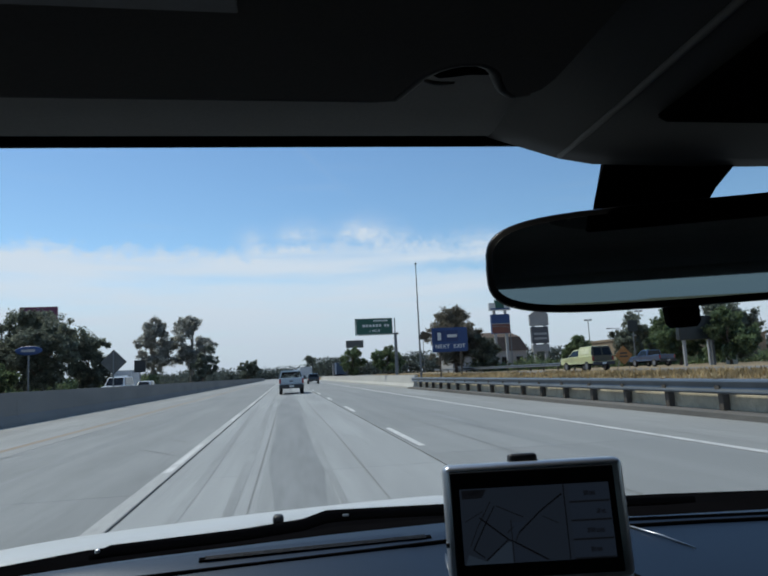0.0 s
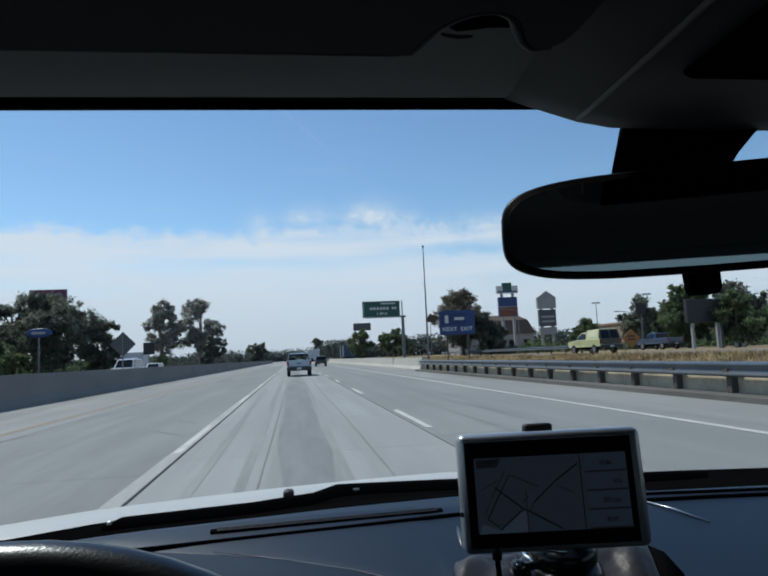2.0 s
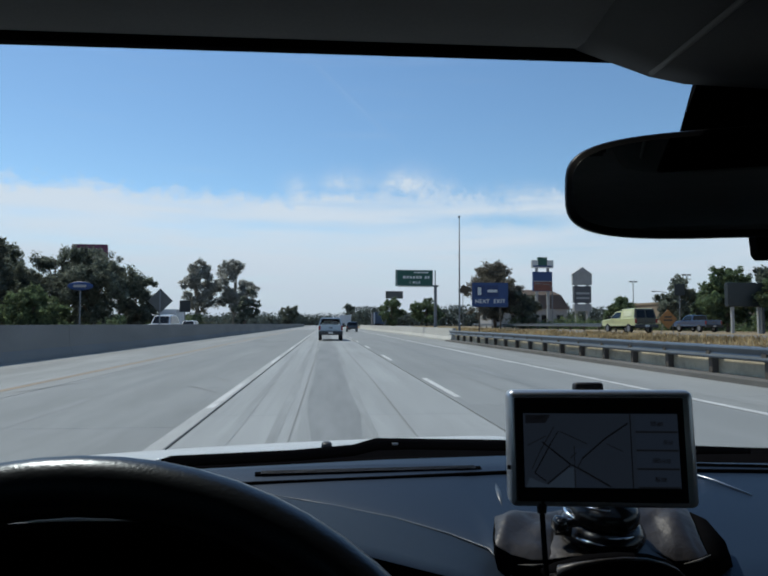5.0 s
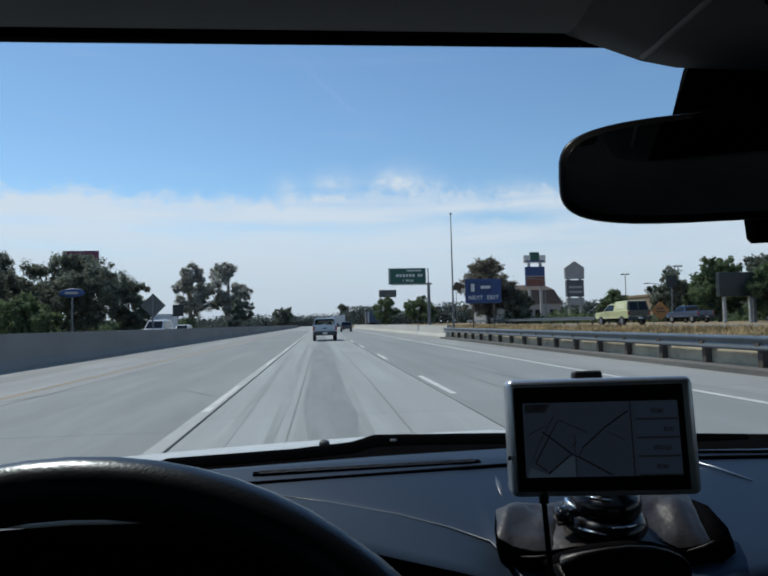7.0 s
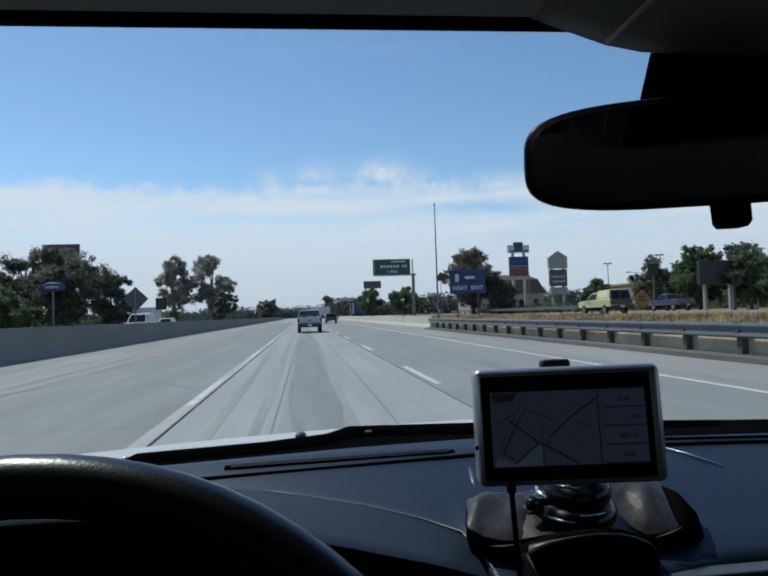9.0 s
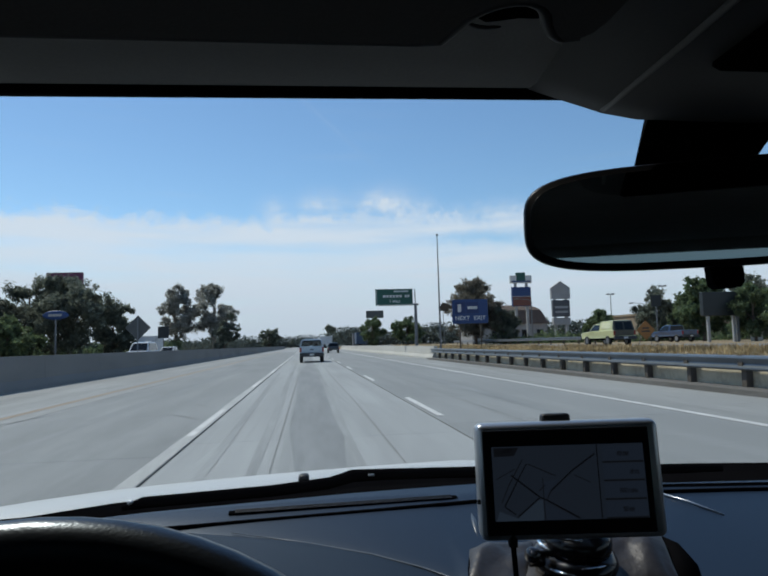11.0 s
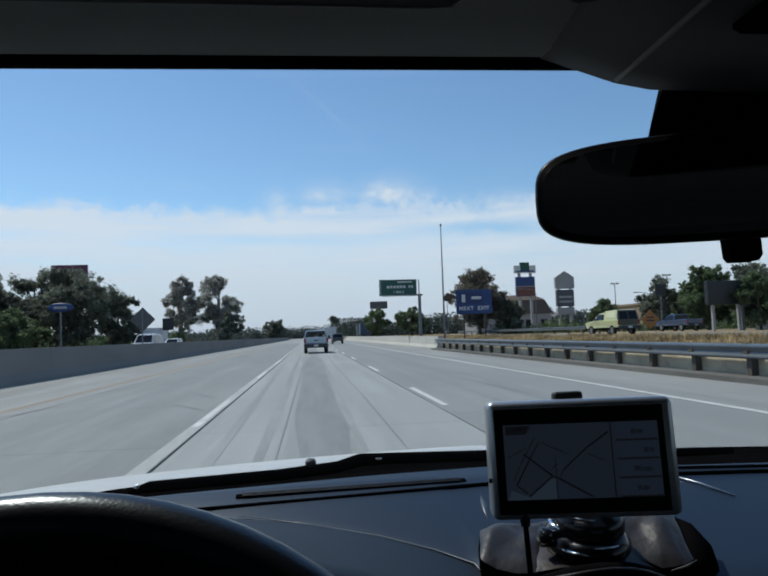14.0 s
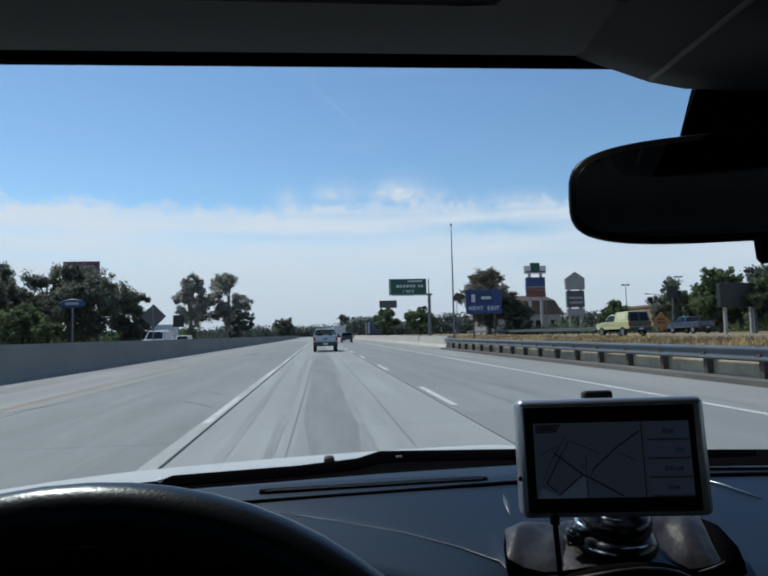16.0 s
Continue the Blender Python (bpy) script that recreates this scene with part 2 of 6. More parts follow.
# the car
# Dash plastic lightened: sheen on edges and blades is put into the colour.
DASH_EDGE = surf("dash_edge_sheen", (0.05, 0.065, 0.085), 0.4, scale=9, fine=900, var=0.08, bump=0.2, depth=0.0006)
DASH = surf("dash_plastic", (0.0110, 0.0195, 0.036), 0.46, scale=9, fine=900, var=0.08, bump=0.25, depth=0.0006, spec=0.31)
DASH.node_tree.nodes["Principled BSDF"].inputs["Specular Tint"].default_value = (0.52, 0.74, 1.0, 1.0)
HOOD_PAD = surf("dash_pad", (0.009, 0.0145, 0.024), 0.58, scale=9, fine=900, var=0.08, bump=0.25, depth=0.0006, spec=0.27)
HOOD_PAD.node_tree.nodes["Principled BSDF"].inputs["Specular Tint"].default_value = (0.52, 0.74, 1.0, 1.0)
BLACK = surf("black_plastic", (0.006, 0.006, 0.007), 0.5, scale=20, fine=600, var=0.2, bump=0.08, depth=0.0004)
# Serves real black parts, and also pieces blackened in place of shade.
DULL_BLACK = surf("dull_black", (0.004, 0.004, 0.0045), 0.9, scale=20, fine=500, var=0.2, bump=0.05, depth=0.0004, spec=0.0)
GLOSS_BLACK = surf("gloss_black", (0.008, 0.008, 0.009), 0.08, scale=20, fine=400, var=0.2, bump=0.0, spec=0.7)
LEATHER = surf("wheel_leather", (0.004, 0.0048, 0.0065), 0.30, scale=40, fine=520, var=0.3, bump=0.24, depth=0.0006, spec=0.54)
LEATHER.node_tree.nodes["Principled BSDF"].inputs["Specular Tint"].default_value = (0.66, 0.84, 1.0, 1.0)
LIP_GLINT = surf("lip_glint", (0.86, 0.87, 0.88), 0.3, scale=30, fine=600, var=0.04, bump=0.0, spec=0.8)
LINING = surf("roof_lining", (0.3132, 0.3019, 0.2871), 0.95, scale=14, fine=500, var=0.1, bump=0.2, depth=0.0008, spec=0.1)
VISOR = surf("visor_cloth", (0.06786, 0.06264, 0.05829), 0.95, scale=10, fine=500, var=0.12, bump=0.2, depth=0.0008, spec=0.1)
CONSOLE = surf("console_plastic", (0.07482, 0.07134, 0.06786), 0.7, scale=10, fine=500, var=0.1, bump=0.15, depth=0.0005, spec=0.3)
# Lighter copy of the console plastic; the ridge's highlight is in the colour.
RIDGE = surf("console_ridge_highlight", (0.19, 0.18, 0.17), 0.7, scale=10, fine=500, var=0.1, bump=0.1, depth=0.0005, spec=0.3)
LABEL = surf("visor_label_film", (0.080, 0.081, 0.086), 0.6, scale=60, fine=300, var=0.15, bump=0.0)
CABIN = surf("cabin_trim", (0.03, 0.03, 0.032), 0.9, scale=4, fine=120, var=0.15, spec=0.15)
WHITE_PAINT = surf("white_car_paint", (0.50, 0.515, 0.51), 0.45, scale=5, fine=60, var=0.05, bump=0.0, coat=0.1)
SILVER = surf("silver_frame", (0.42, 0.45, 0.48), 0.32, 0.8, scale=30, fine=600, var=0.1, bump=0.03, depth=0.0003)
CHROME = surf("chrome", (0.75, 0.76, 0.78), 0.12, 1.0, scale=20, fine=200, var=0.05, bump=0.0)
BAG = surf("weighted_bag_cloth", (0.0160, 0.0130, 0.0118), 0.46, scale=18, fine=75, var=0.22, bump=0.5, depth=0.0022)
JOINT_BLACK = surf("joint_black", (0.005, 0.005, 0.006), 0.2, scale=20, fine=400, var=0.2, bump=0.0, spec=0.4)
HOUSING = surf("mirror_housing_plastic", (0.005, 0.005, 0.006), 0.36, scale=20, fine=500, var=0.2, bump=0.03, depth=0.0003, spec=0.1)
MIRROR = surf("mirror_silver", (0.62, 0.66, 0.67), 0.015, 1.0, scale=3, fine=20, var=0.02, bump=0.0)
RUBBER = surf("tyre_rubber", (0.018, 0.018, 0.018), 0.85, scale=6, fine=80, var=0.25)
RIM = surf("wheel_rim", (0.3, 0.3, 0.31), 0.4, 0.8, scale=6, fine=80, var=0.15)
REAR_GLASS = pane_glass("tinted_rear_glass", (0.21, 0.29, 0.31))
# Unseen side panes, tinted to dim the daylight in the cabin.
SIDE_GLASS = pane_glass("tinted_side_glass", (0.5, 0.55, 0.55))
MATT_BLACK = surf("matt_bezel", (0.004, 0.004, 0.005), 0.6, scale=20, fine=400, var=0.2, bump=0.0, spec=0.12)
SHIELD = pane_glass("windscreen_glass", (0.93, 0.955, 0.95), 0.22)
CAR_GLASS = pane_glass("clear_car_glass", (0.90, 0.93, 0.93))
DARK_GLASS = surf("dark_car_glass", (0.008, 0.010, 0.013), 0.12, scale=4, fine=30, var=0.2, bump=0.0, spec=0.25)


def glow(name, color, strength):
    m = bpy.data.materials.new(name)
    m.use_nodes = True
    b = m.node_tree.nodes["Principled BSDF"]
    b.inputs["Base Color"].default_value = (0.008, 0.009, 0.011, 1)
    b.inputs["Roughness"].default_value = 0.6
    b.inputs["Specular IOR Level"].default_value = 0.15
    b.inputs["Emission Color"].default_value, b.inputs["Emission Strength"].default_value = (*color, 1), strength
    return m


SCREEN = glow("lcd_map", (0.21, 0.29, 0.46), 0.035)
SCREEN_DARK = glow("lcd_line", (0.11, 0.12, 0.17), 0.014)
SCREEN_SOFT = glow("lcd_street", (0.15, 0.17, 0.24), 0.019)
SCREEN_RED = glow("lcd_route", (0.22, 0.12, 0.14), 0.010)
SCREEN_WASH = glow("lcd_wash", (0.22, 0.32, 0.5), 0.056)
SCREEN_BUTTON = glow("lcd_button", (0.21, 0.30, 0.50), 0.036)


# ---- building helpers ----
def part(name, bm, material, parent=None, label="", smooth=False):
    me = bpy.data.meshes.new(name)
    bm.to_mesh(me)
    bm.free()
    me.materials.append(material)
    if smooth:
        me.shade_smooth()
    ob = new(name, me)
    ob.parent = parent
    if label:
        ob["label"] = label
    return ob


def thing(name, label, category, group="", m=None, kind=""):
    ob = tagged(new(name), label, category, group, kind)
    if m is not None:
        ob.matrix_basis = m
    return ob


def rbox(bm, c, s, r=0.0, seg=2, turn=None):
    """A box round c of size s with rounded edges."""
    made = bmesh.ops.create_cube(bm, size=1.0)["verts"]
    bmesh.ops.scale(bm, vec=s, verts=made)
    if r:
        edges = list({e for v in made for e in v.link_edges})
        made = list({v for f in bmesh.ops.bevel(bm, geom=edges, offset=min(r, 0.49 * min(s)), segments=seg, affect="EDGES", profile=0.5)["faces"] for v in f.verts})
    if turn is not None:
        bmesh.ops.transform(bm, matrix=turn, verts=made)
    bmesh.ops.translate(bm, vec=c, verts=made)
    return made


def tube(bm, pts, radii, seg=10, caps=True):
    """A round tube through points, with a radius for each."""
    pts = [Vector(p) for p in pts]
    if isinstance(radii, (int, float)):
        radii = [radii] * len(pts)
    rings = []
    for i, p in enumerate(pts):
        d = (pts[min(i + 1, len(pts) - 1)] - pts[max(i - 1, 0)]).normalized()
        a = d.cross(Vector((0, 0, 1)) if abs(d.z) < 0.9 else Vector((1, 0, 0))).normalized()
        b = d.cross(a)
        rings.append([bm.verts.new(p + radii[i] * (math.cos(2 * math.pi * k / seg) * a + math.sin(2 * math.pi * k / seg) * b)) for k in range(seg)])
    for r0, r1 in zip(rings, rings[1:]):
        for k in range(seg):
            bm.faces.new((r0[k], r0[(k + 1) % seg], r1[(k + 1) % seg], r1[k]))
    if caps:
        bm.faces.new(rings[0][::-1])
        bm.faces.new(rings[-1])


def loft(bm, rings, closed=True, caps=True):
    """Skins rings of as many points each."""
    rows = [[bm.verts.new(p) for p in ring] for ring in rings]
    n = len(rows[0])
    for r0, r1 in zip(rows, rows[1:]):
        for k in range(n if closed else n - 1):
            bm.faces.new((r0[k], r0[(k + 1) % n], r1[(k + 1) % n], r1[k]))
    if closed and caps:
        bm.faces.new(rows[0][::-1])
        bm.faces.new(rows[-1])
    bmesh.ops.recalc_face_normals(bm, faces=bm.faces)


def slab_side(bm, outline, widths, bevel=0.03, seg=2, xc=0.0):
    """A body from its side outline (y, z), with a half width for each corner."""
    n = len(outline)
    a = [bm.verts.new((xc - w, y, z)) for (y, z), w in zip(outline, widths)]
    b = [bm.verts.new((xc + w, y, z)) for (y, z), w in zip(outline, widths)]
    faces = [bm.faces.new(a[::-1]), bm.faces.new(b)]
    for k in range(n):
        faces.append(bm.faces.new((a[k], a[(k + 1) % n], b[(k + 1) % n], b[k])))
    bmesh.ops.recalc_face_normals(bm, faces=faces)
    if bevel:
        bmesh.ops.bevel(bm, geom=list({e for f in faces for e in f.edges}), offset=bevel, segments=seg, affect="EDGES", profile=0.5)


def flat(bm, pts):
    bm.faces.new([bm.verts.new(p) for p in pts])


def words(text, size, material, parent, m, name="lettering"):
    cu = bpy.data.curves.new(name, "FONT")
    cu.body, cu.size, cu.align_x, cu.align_y, cu.extrude = text, size, "CENTER", "CENTER", 0.002
    cu.offset, cu.space_character = 0.025 * size, 1.12
    tmp = bpy.data.objects.new("lettering_curve", cu)
    scene.collection.objects.link(tmp)
    bpy.context.view_layer.update()
    me = bpy.data.meshes.new_from_object(tmp.evaluated_get(bpy.context.evaluated_depsgraph_get()))
    bpy.data.objects.remove(tmp)
    me.materials.clear()
    me.materials.append(material)
    ob = new(name, me)
    ob.parent, ob.matrix_basis = parent, m
    return ob


# ---- ground, roads ----
def strip(name, x0, x1, y0, y1, z, material, thick=0.0, parent=None):
    bm = bmesh.new()
    if thick:
        rbox(bm, ((x0 + x1) / 2, (y0 + y1) / 2, z - thick / 2), (x1 - x0, y1 - y0, thick))
    else:
        flat(bm, [(x0, y0, z), (x1, y0, z), (x1, y1, z), (x0, y1, z)])
    return part(name, bm, material, parent)


bm = bmesh.new()
ROWS_Y = [-400, -60, 0, 20, 40, 60, 80, 110, 160, 250, 400, 700, 1200, 2600]
COLS = [(-2600, 0.0), (-60, 0.0), (-27, -0.05), (-26, -0.06), (9.0, -0.06), (9.3, 0.0), (11, 0.10), (13.5, 0.30), (16.5, 0.52), (18.0, 0.56), (27.5, 0.56), (29, 0.55), (60, 0.4), (2600, 0.0)]
grid = [[bm.verts.new((x, y, z)) for x, z in COLS] for y in ROWS_Y]
for r0, r1 in zip(grid, grid[1:]):
    for k in range(len(COLS) - 1):
        bm.faces.new((r0[k], r0[k + 1], r1[k + 1], r1[k]))
tagged(part("ground", bm, DRY_GROUND), "dry straw-coloured ground beside the motorway", "ground", kind="structure")

road = strip("road", -8.97, 9.0, -30, 120, -0.016, JOINT)
tagged(road, "wide pale grey concrete motorway with tarred joints", "road", kind="structure")
tagged(strip("road_far", -8.97, 9.0, 120, 1500, -0.005, CONCRETE), "pale concrete motorway running on to the horizon", "road", kind="structure")
tagged(strip("opposite_road", -25.5, -9.5, -60, 1500, -0.01, CONCRETE_DARK), "grey carriageway behind the median barrier", "road", kind="structure")
tagged(strip("frontage_road", 18.6, 27.0, -60, 900, 0.575, ASPHALT), "grey asphalt frontage road above the verge", "road", kind="structure")

# lines on the road
def line(name, x, w, y0, y1, material, label, group="", z=0.004):
    bm = bmesh.new()
    n = max(1, int((y1 - y0) / 3))
    r = random.Random(int(x * 100 + y0))
    left, right = [], []
    for i in range(n + 1):
        y = y0 + (y1 - y0) * i / n
        left.append(bm.verts.new((x - w / 2 + r.uniform(-0.008, 0.008), y, z)))
        right.append(bm.verts.new((x + w / 2 + r.uniform(-0.008, 0.008), y, z)))
    for i in range(n):
        bm.faces.new((left[i], right[i], right[i + 1], left[i + 1]))
    ob = part(name, bm, material)
    tagged(ob, label, "road marking", group, "structure")


line("worn_lane_stripe", -1.555, 0.17, -20, 300, OLD_LINE, "worn pale stripe along the lane joint")
for i in range(15):
    line("lane_marking", -1.555, 0.105, -1.2 + 10.4 * i, 2.5 + 10.4 * i, WHITE_LINE, "worn white dash between two lanes", "lane dashes", 0.008)
    line("lane_marking", 2.2, 0.12, 10.4 + 10.4 * i, 14.0 + 10.4 * i, WHITE_LINE, "worn white dash between two lanes", "lane dashes", 0.008)
line("edge_line", 5.95, 0.13, -20, 500, WHITE_LINE, "solid white edge line by the right shoulder")
line("edge_line", -5.55, 0.17, -20, 500, YELLOW_LINE, "faded ochre edge line by the left shoulder")
for x, w in ((0.14, 0.78),):
    line("tyre_track", x, w, 2, 160, TYRE_MARK, "darker tyre track worn into the lane", "tyre tracks", 0.0014)



def mark(name, pts, w, material, label, group, z=0.0055, ragged=0.25, seed=1):
    """A thin irregular mark along a course on the road."""
    r = random.Random(seed)
    smooth = ragged < 0.3
    bm = bmesh.new()
    left, right = [], []
    course = []
    for (xa, ya), (xb, yb) in zip(pts, pts[1:]):
        n = max(2, int(math.hypot(xb - xa, yb - ya) / 0.35))
        course += [(xa + (xb - xa) * i / n, ya + (yb - ya) * i / n) for i in range(n)]
    course.append(pts[-1])
    for i, (x, y) in enumerate(course):
        xa, ya = course[max(0, i - 1)]
        xb, yb = course[min(len(course) - 1, i + 1)]
        d = Vector((xb - xa, yb - ya, 0)).normalized()
        nrm = Vector((-d.y, d.x, 0))
        a, b = (noise.noise((seed * 7.3, 0.22 * y, 0.0)), noise.noise((0.0, 0.22 * y, seed * 3.1))) if smooth else (r.uniform(-1, 1), r.uniform(-1, 1))
        f = w / 2 * (1 + ragged * a) * min(1.0, 0.25 + 4 * min(i, len(course) - 1 - i) / len(course))
        c = Vector((x, y, z)) + nrm * b * ragged * w * 0.5
        left.append(bm.verts.new(c + nrm * f))
        right.append(bm.verts.new(c - nrm * f))
    for i in range(len(course) - 1):
        bm.faces.new((left[i], right[i], right[i + 1], left[i + 1]))
    bmesh.ops.recalc_face_normals(bm, faces=bm.faces)
    tagged(part(name, bm, material), label, "road mark", group, "structure")


CRACK = surf("road_crack", (0.205, 0.211, 0.207), 0.9, scale=3, fine=30, var=0.3, world_space=True)
SKID = surf("skid_rubber", (0.256, 0.267, 0.264), 0.85, scale=2.5, fine=14, var=0.25, stretch=(1, 0.1, 1), world_space=True)
STAIN = surf("oil_stain", (0.208, 0.218, 0.219), 0.8, scale=2.0, fine=12, var=0.25, stretch=(1, 0.1, 1), world_space=True)
SKIDS = "dark curved skid mark left by a tyre"
for k, (pts, w) in enumerate((([(-0.47, 2.5), (-0.50, 9), (-0.56, 20), (-0.66, 46)], 0.15), ([(-0.94, 2.5), (-0.98, 9), (-1.06, 18), (-1.16, 30)], 0.13), ([(0.60, 3.0), (0.56, 10), (0.58, 20), (0.52, 44)], 0.13))):
    mark("skid_mark", pts, w, SKID, SKIDS, "skid marks", 0.0028 + 0.0004 * k, 0.14, 13 + k)
for k, (x, y1) in enumerate(((-0.33, 70), (1.0, 44), (3.2, 26))):
    mark("crack", [(x, 2.0), (x + 0.04, 0.3 * y1), (x - 0.02, 0.6 * y1), (x + 0.05, y1)], 0.03, CRACK, "long thin crack along the lane", "cracks", 0.0044, 0.2, 60 + k)
CRACKS = "thin ragged crack across the concrete"
for k, pts in enumerate(([(-6.6, 25.5), (-5.9, 23.5), (-5.2, 22), (-3.7, 18)], [(-2.55, 14.9), (-2.2, 14.1), (-1.9, 13.6)], [(-2.65, 12.7), (-2.2, 12), (-1.8, 11.3)], [(-6.5, 22.6), (-6.0, 20.6), (-5.6, 20)], [(-2.0, 15.2), (-1.0, 14.8)], [(-6.2, 9.5), (-5.2, 11.5), (-4.6, 14)], [(2.6, 18.5), (4.2, 18.2), (5.2, 18.6)], [(-4.4, 30), (-2.6, 29.4)])):
    mark("crack", pts, 0.035, CRACK, CRACKS, "cracks", 0.0048, 0.5, 20 + k)
for k, (x, y, w, n) in enumerate(((0.15, 2.5, 0.80, 37.5), (-3.6, 7, 0.34, 40), (4.0, 8, 0.34, 40), (0.17, 40, 0.80, 50))):
    mark("oil_stain", [(x, y), (x + 0.05, y + n * 0.3), (x - 0.03, y + n * 0.6), (x + 0.02, y + n)], w, STAIN, "dull dark oil stain along the lane", "oil stains", 0.0020, 0.12, 40 + k)

# ---- barriers ----
def wall_run(name, outline, y0, y1, step, material, label):
    """A concrete wall cast in lengths, with a small gap at each joint."""
    top = tagged(new(name), label, "barrier", kind="structure")
    bm = bmesh.new()
    rings = [[(x, y, z) for x, z in outline] for y in (0.006, step - 0.006)]
    loft(bm, rings)
    me = None
    n = int((y1 - y0) / step)
    for i in range(n):
        if me is None:
            ob = part("wall_panel", bm, material, top)
            me = ob.data
        else:
            ob = new("wall_panel", me)
            ob.parent = top
        ob.location = (0, y0 + i * step, 0)
    return top


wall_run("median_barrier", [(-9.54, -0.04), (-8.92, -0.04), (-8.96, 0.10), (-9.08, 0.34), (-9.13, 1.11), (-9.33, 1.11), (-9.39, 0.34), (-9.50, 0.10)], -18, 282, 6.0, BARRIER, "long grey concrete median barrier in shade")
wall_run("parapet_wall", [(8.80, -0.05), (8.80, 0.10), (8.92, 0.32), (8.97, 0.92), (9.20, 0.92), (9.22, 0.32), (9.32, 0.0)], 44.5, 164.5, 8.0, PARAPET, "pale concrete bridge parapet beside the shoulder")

# ---- guardrail ----
GUTTER = surf("gutter_dirt", (0.13, 0.122, 0.11), 0.95, scale=1.0, fine=12, var=0.35, stretch=(1, 0.2, 1), world_space=True)
TAN_KERB = surf("stained_kerb", (0.46, 0.405, 0.30), 0.9, scale=1.2, fine=10, var=0.45, world_space=True)
tagged(strip("gutter", 8.42, 9.02, -20, 44.4, 0.105, GUTTER, 0.12), "low dark asphalt dike along the guardrail", "kerb", kind="structure")
rail = tagged(new("guardrail"), "galvanised steel guardrail on dark posts beside the shoulder", "guardrail")
W = [(-0.01, 0.50), (-0.07, 0.515), (-0.088, 0.535), (-0.085, 0.552), (-0.018, 0.590), (-0.010, 0.610), (-0.078, 0.690), (-0.088, 0.706), (-0.080, 0.730), (-0.035, 0.752), (0.0, 0.756)]
W = [(x, 0.756 - 1.22 * (0.756 - z)) for x, z in W]
RX = 8.86
for i in range(12):
    bm = bmesh.new()
    y0 = 4.0 + i * 3.4
    prof = W + [(x + 0.004, z) for x, z in W[::-1]]
    loft(bm, [[(RX + x - 0.002 * (i % 2), y, z) for x, z in prof] for y in (y0, y0 + 3.43)])
    part("rail_beam", bm, GALV, rail)
bm = bmesh.new()
rbox(bm, (RX + 0.24, 25, 0.20), (0.12, 38, 0.46), 0.02)
part("kick_board", bm, TAN_KERB, rail, "stained pale concrete kerb under the rail")
bm = bmesh.new()
rbox(bm, (0, 0, 0.35), (0.15, 0.15, 0.74), 0.01)
post = part("post", bm, POST_WOOD, rail)
bm = bmesh.new()
rbox(bm, (-0.10, 0, 0.62), (0.09, 0.15, 0.28), 0.008)
part("spacer_block", bm, POST_WOOD, post)
post.location = (RX + 0.10, 4.6, 0)
for i in range(1, 21):
    copy_thing(post, pose(RX + 0.10, 4.6 + i * 1.9, 0))

# dry grass between the shoulder and the frontage road
def tufts(name, n, xr, yr, h, seed, material, label, zf):
    r = np.random.RandomState(seed)
    k = 5
    bx = r.uniform(xr[0], xr[1], n)
    by = yr[0] + (yr[1] - yr[0]) * r.random_sample(n) ** 1.4
    keep = np.sin(bx * 1.7 + 3 * np.sin(by * 0.21)) + r.uniform(-1.1, 1.1, n) > -0.5
    bx, by = bx[keep], by[keep]
    n = len(bx)
    bz = np.array([zf(x) for x in bx])
    verts, faces = [], []
    for j in range(k):
        a = r.uniform(0, 2 * np.pi, n)
        hh = h * r.uniform(0.45, 1.15, n)
        lean = r.uniform(0.1, 0.55, n) * hh
        w = r.uniform(0.012, 0.03, n) * (1 + by / 30)
        px, py = bx + r.uniform(-0.12, 0.12, n), by + r.uniform(-0.12, 0.12, n)
        dx, dy = np.cos(a), np.sin(a)
        v0 = np.stack([px - w * dy, py + w * dx, bz - 0.02], 1)
        v1 = np.stack([px + w * dy, py - w * dx, bz - 0.02], 1)
        v2 = np.stack([px + lean * dx, py + lean * dy, bz + hh], 1)
        base = len(verts) * n * 3
        verts.append(np.stack([v0, v1, v2], 1).reshape(-1, 3))
        faces.append(np.arange(n * 3).reshape(-1, 3) + base)
    me = bpy.data.meshes.new(name)
    me.from_pydata(np.concatenate(verts).tolist(), [], np.concatenate(faces).tolist())
    me.materials.append(material)
    tagged(new(name, me), label, "grass", kind="stuff")


def ground_z(x):
    return float(np.interp(x, [c[0] for c in COLS], [c[1] for c in COLS]))


tufts("dry_grass", 16000, (9.4, 18.3), (5, 120), 0.26, 3, STRAW, "dry straw grass on the verge", ground_z)
tufts("weeds", 300, (9.5, 12.0), (8, 90), 0.4, 9, LEAF_GREY, "grey-green weeds at the edge of the verge", ground_z)


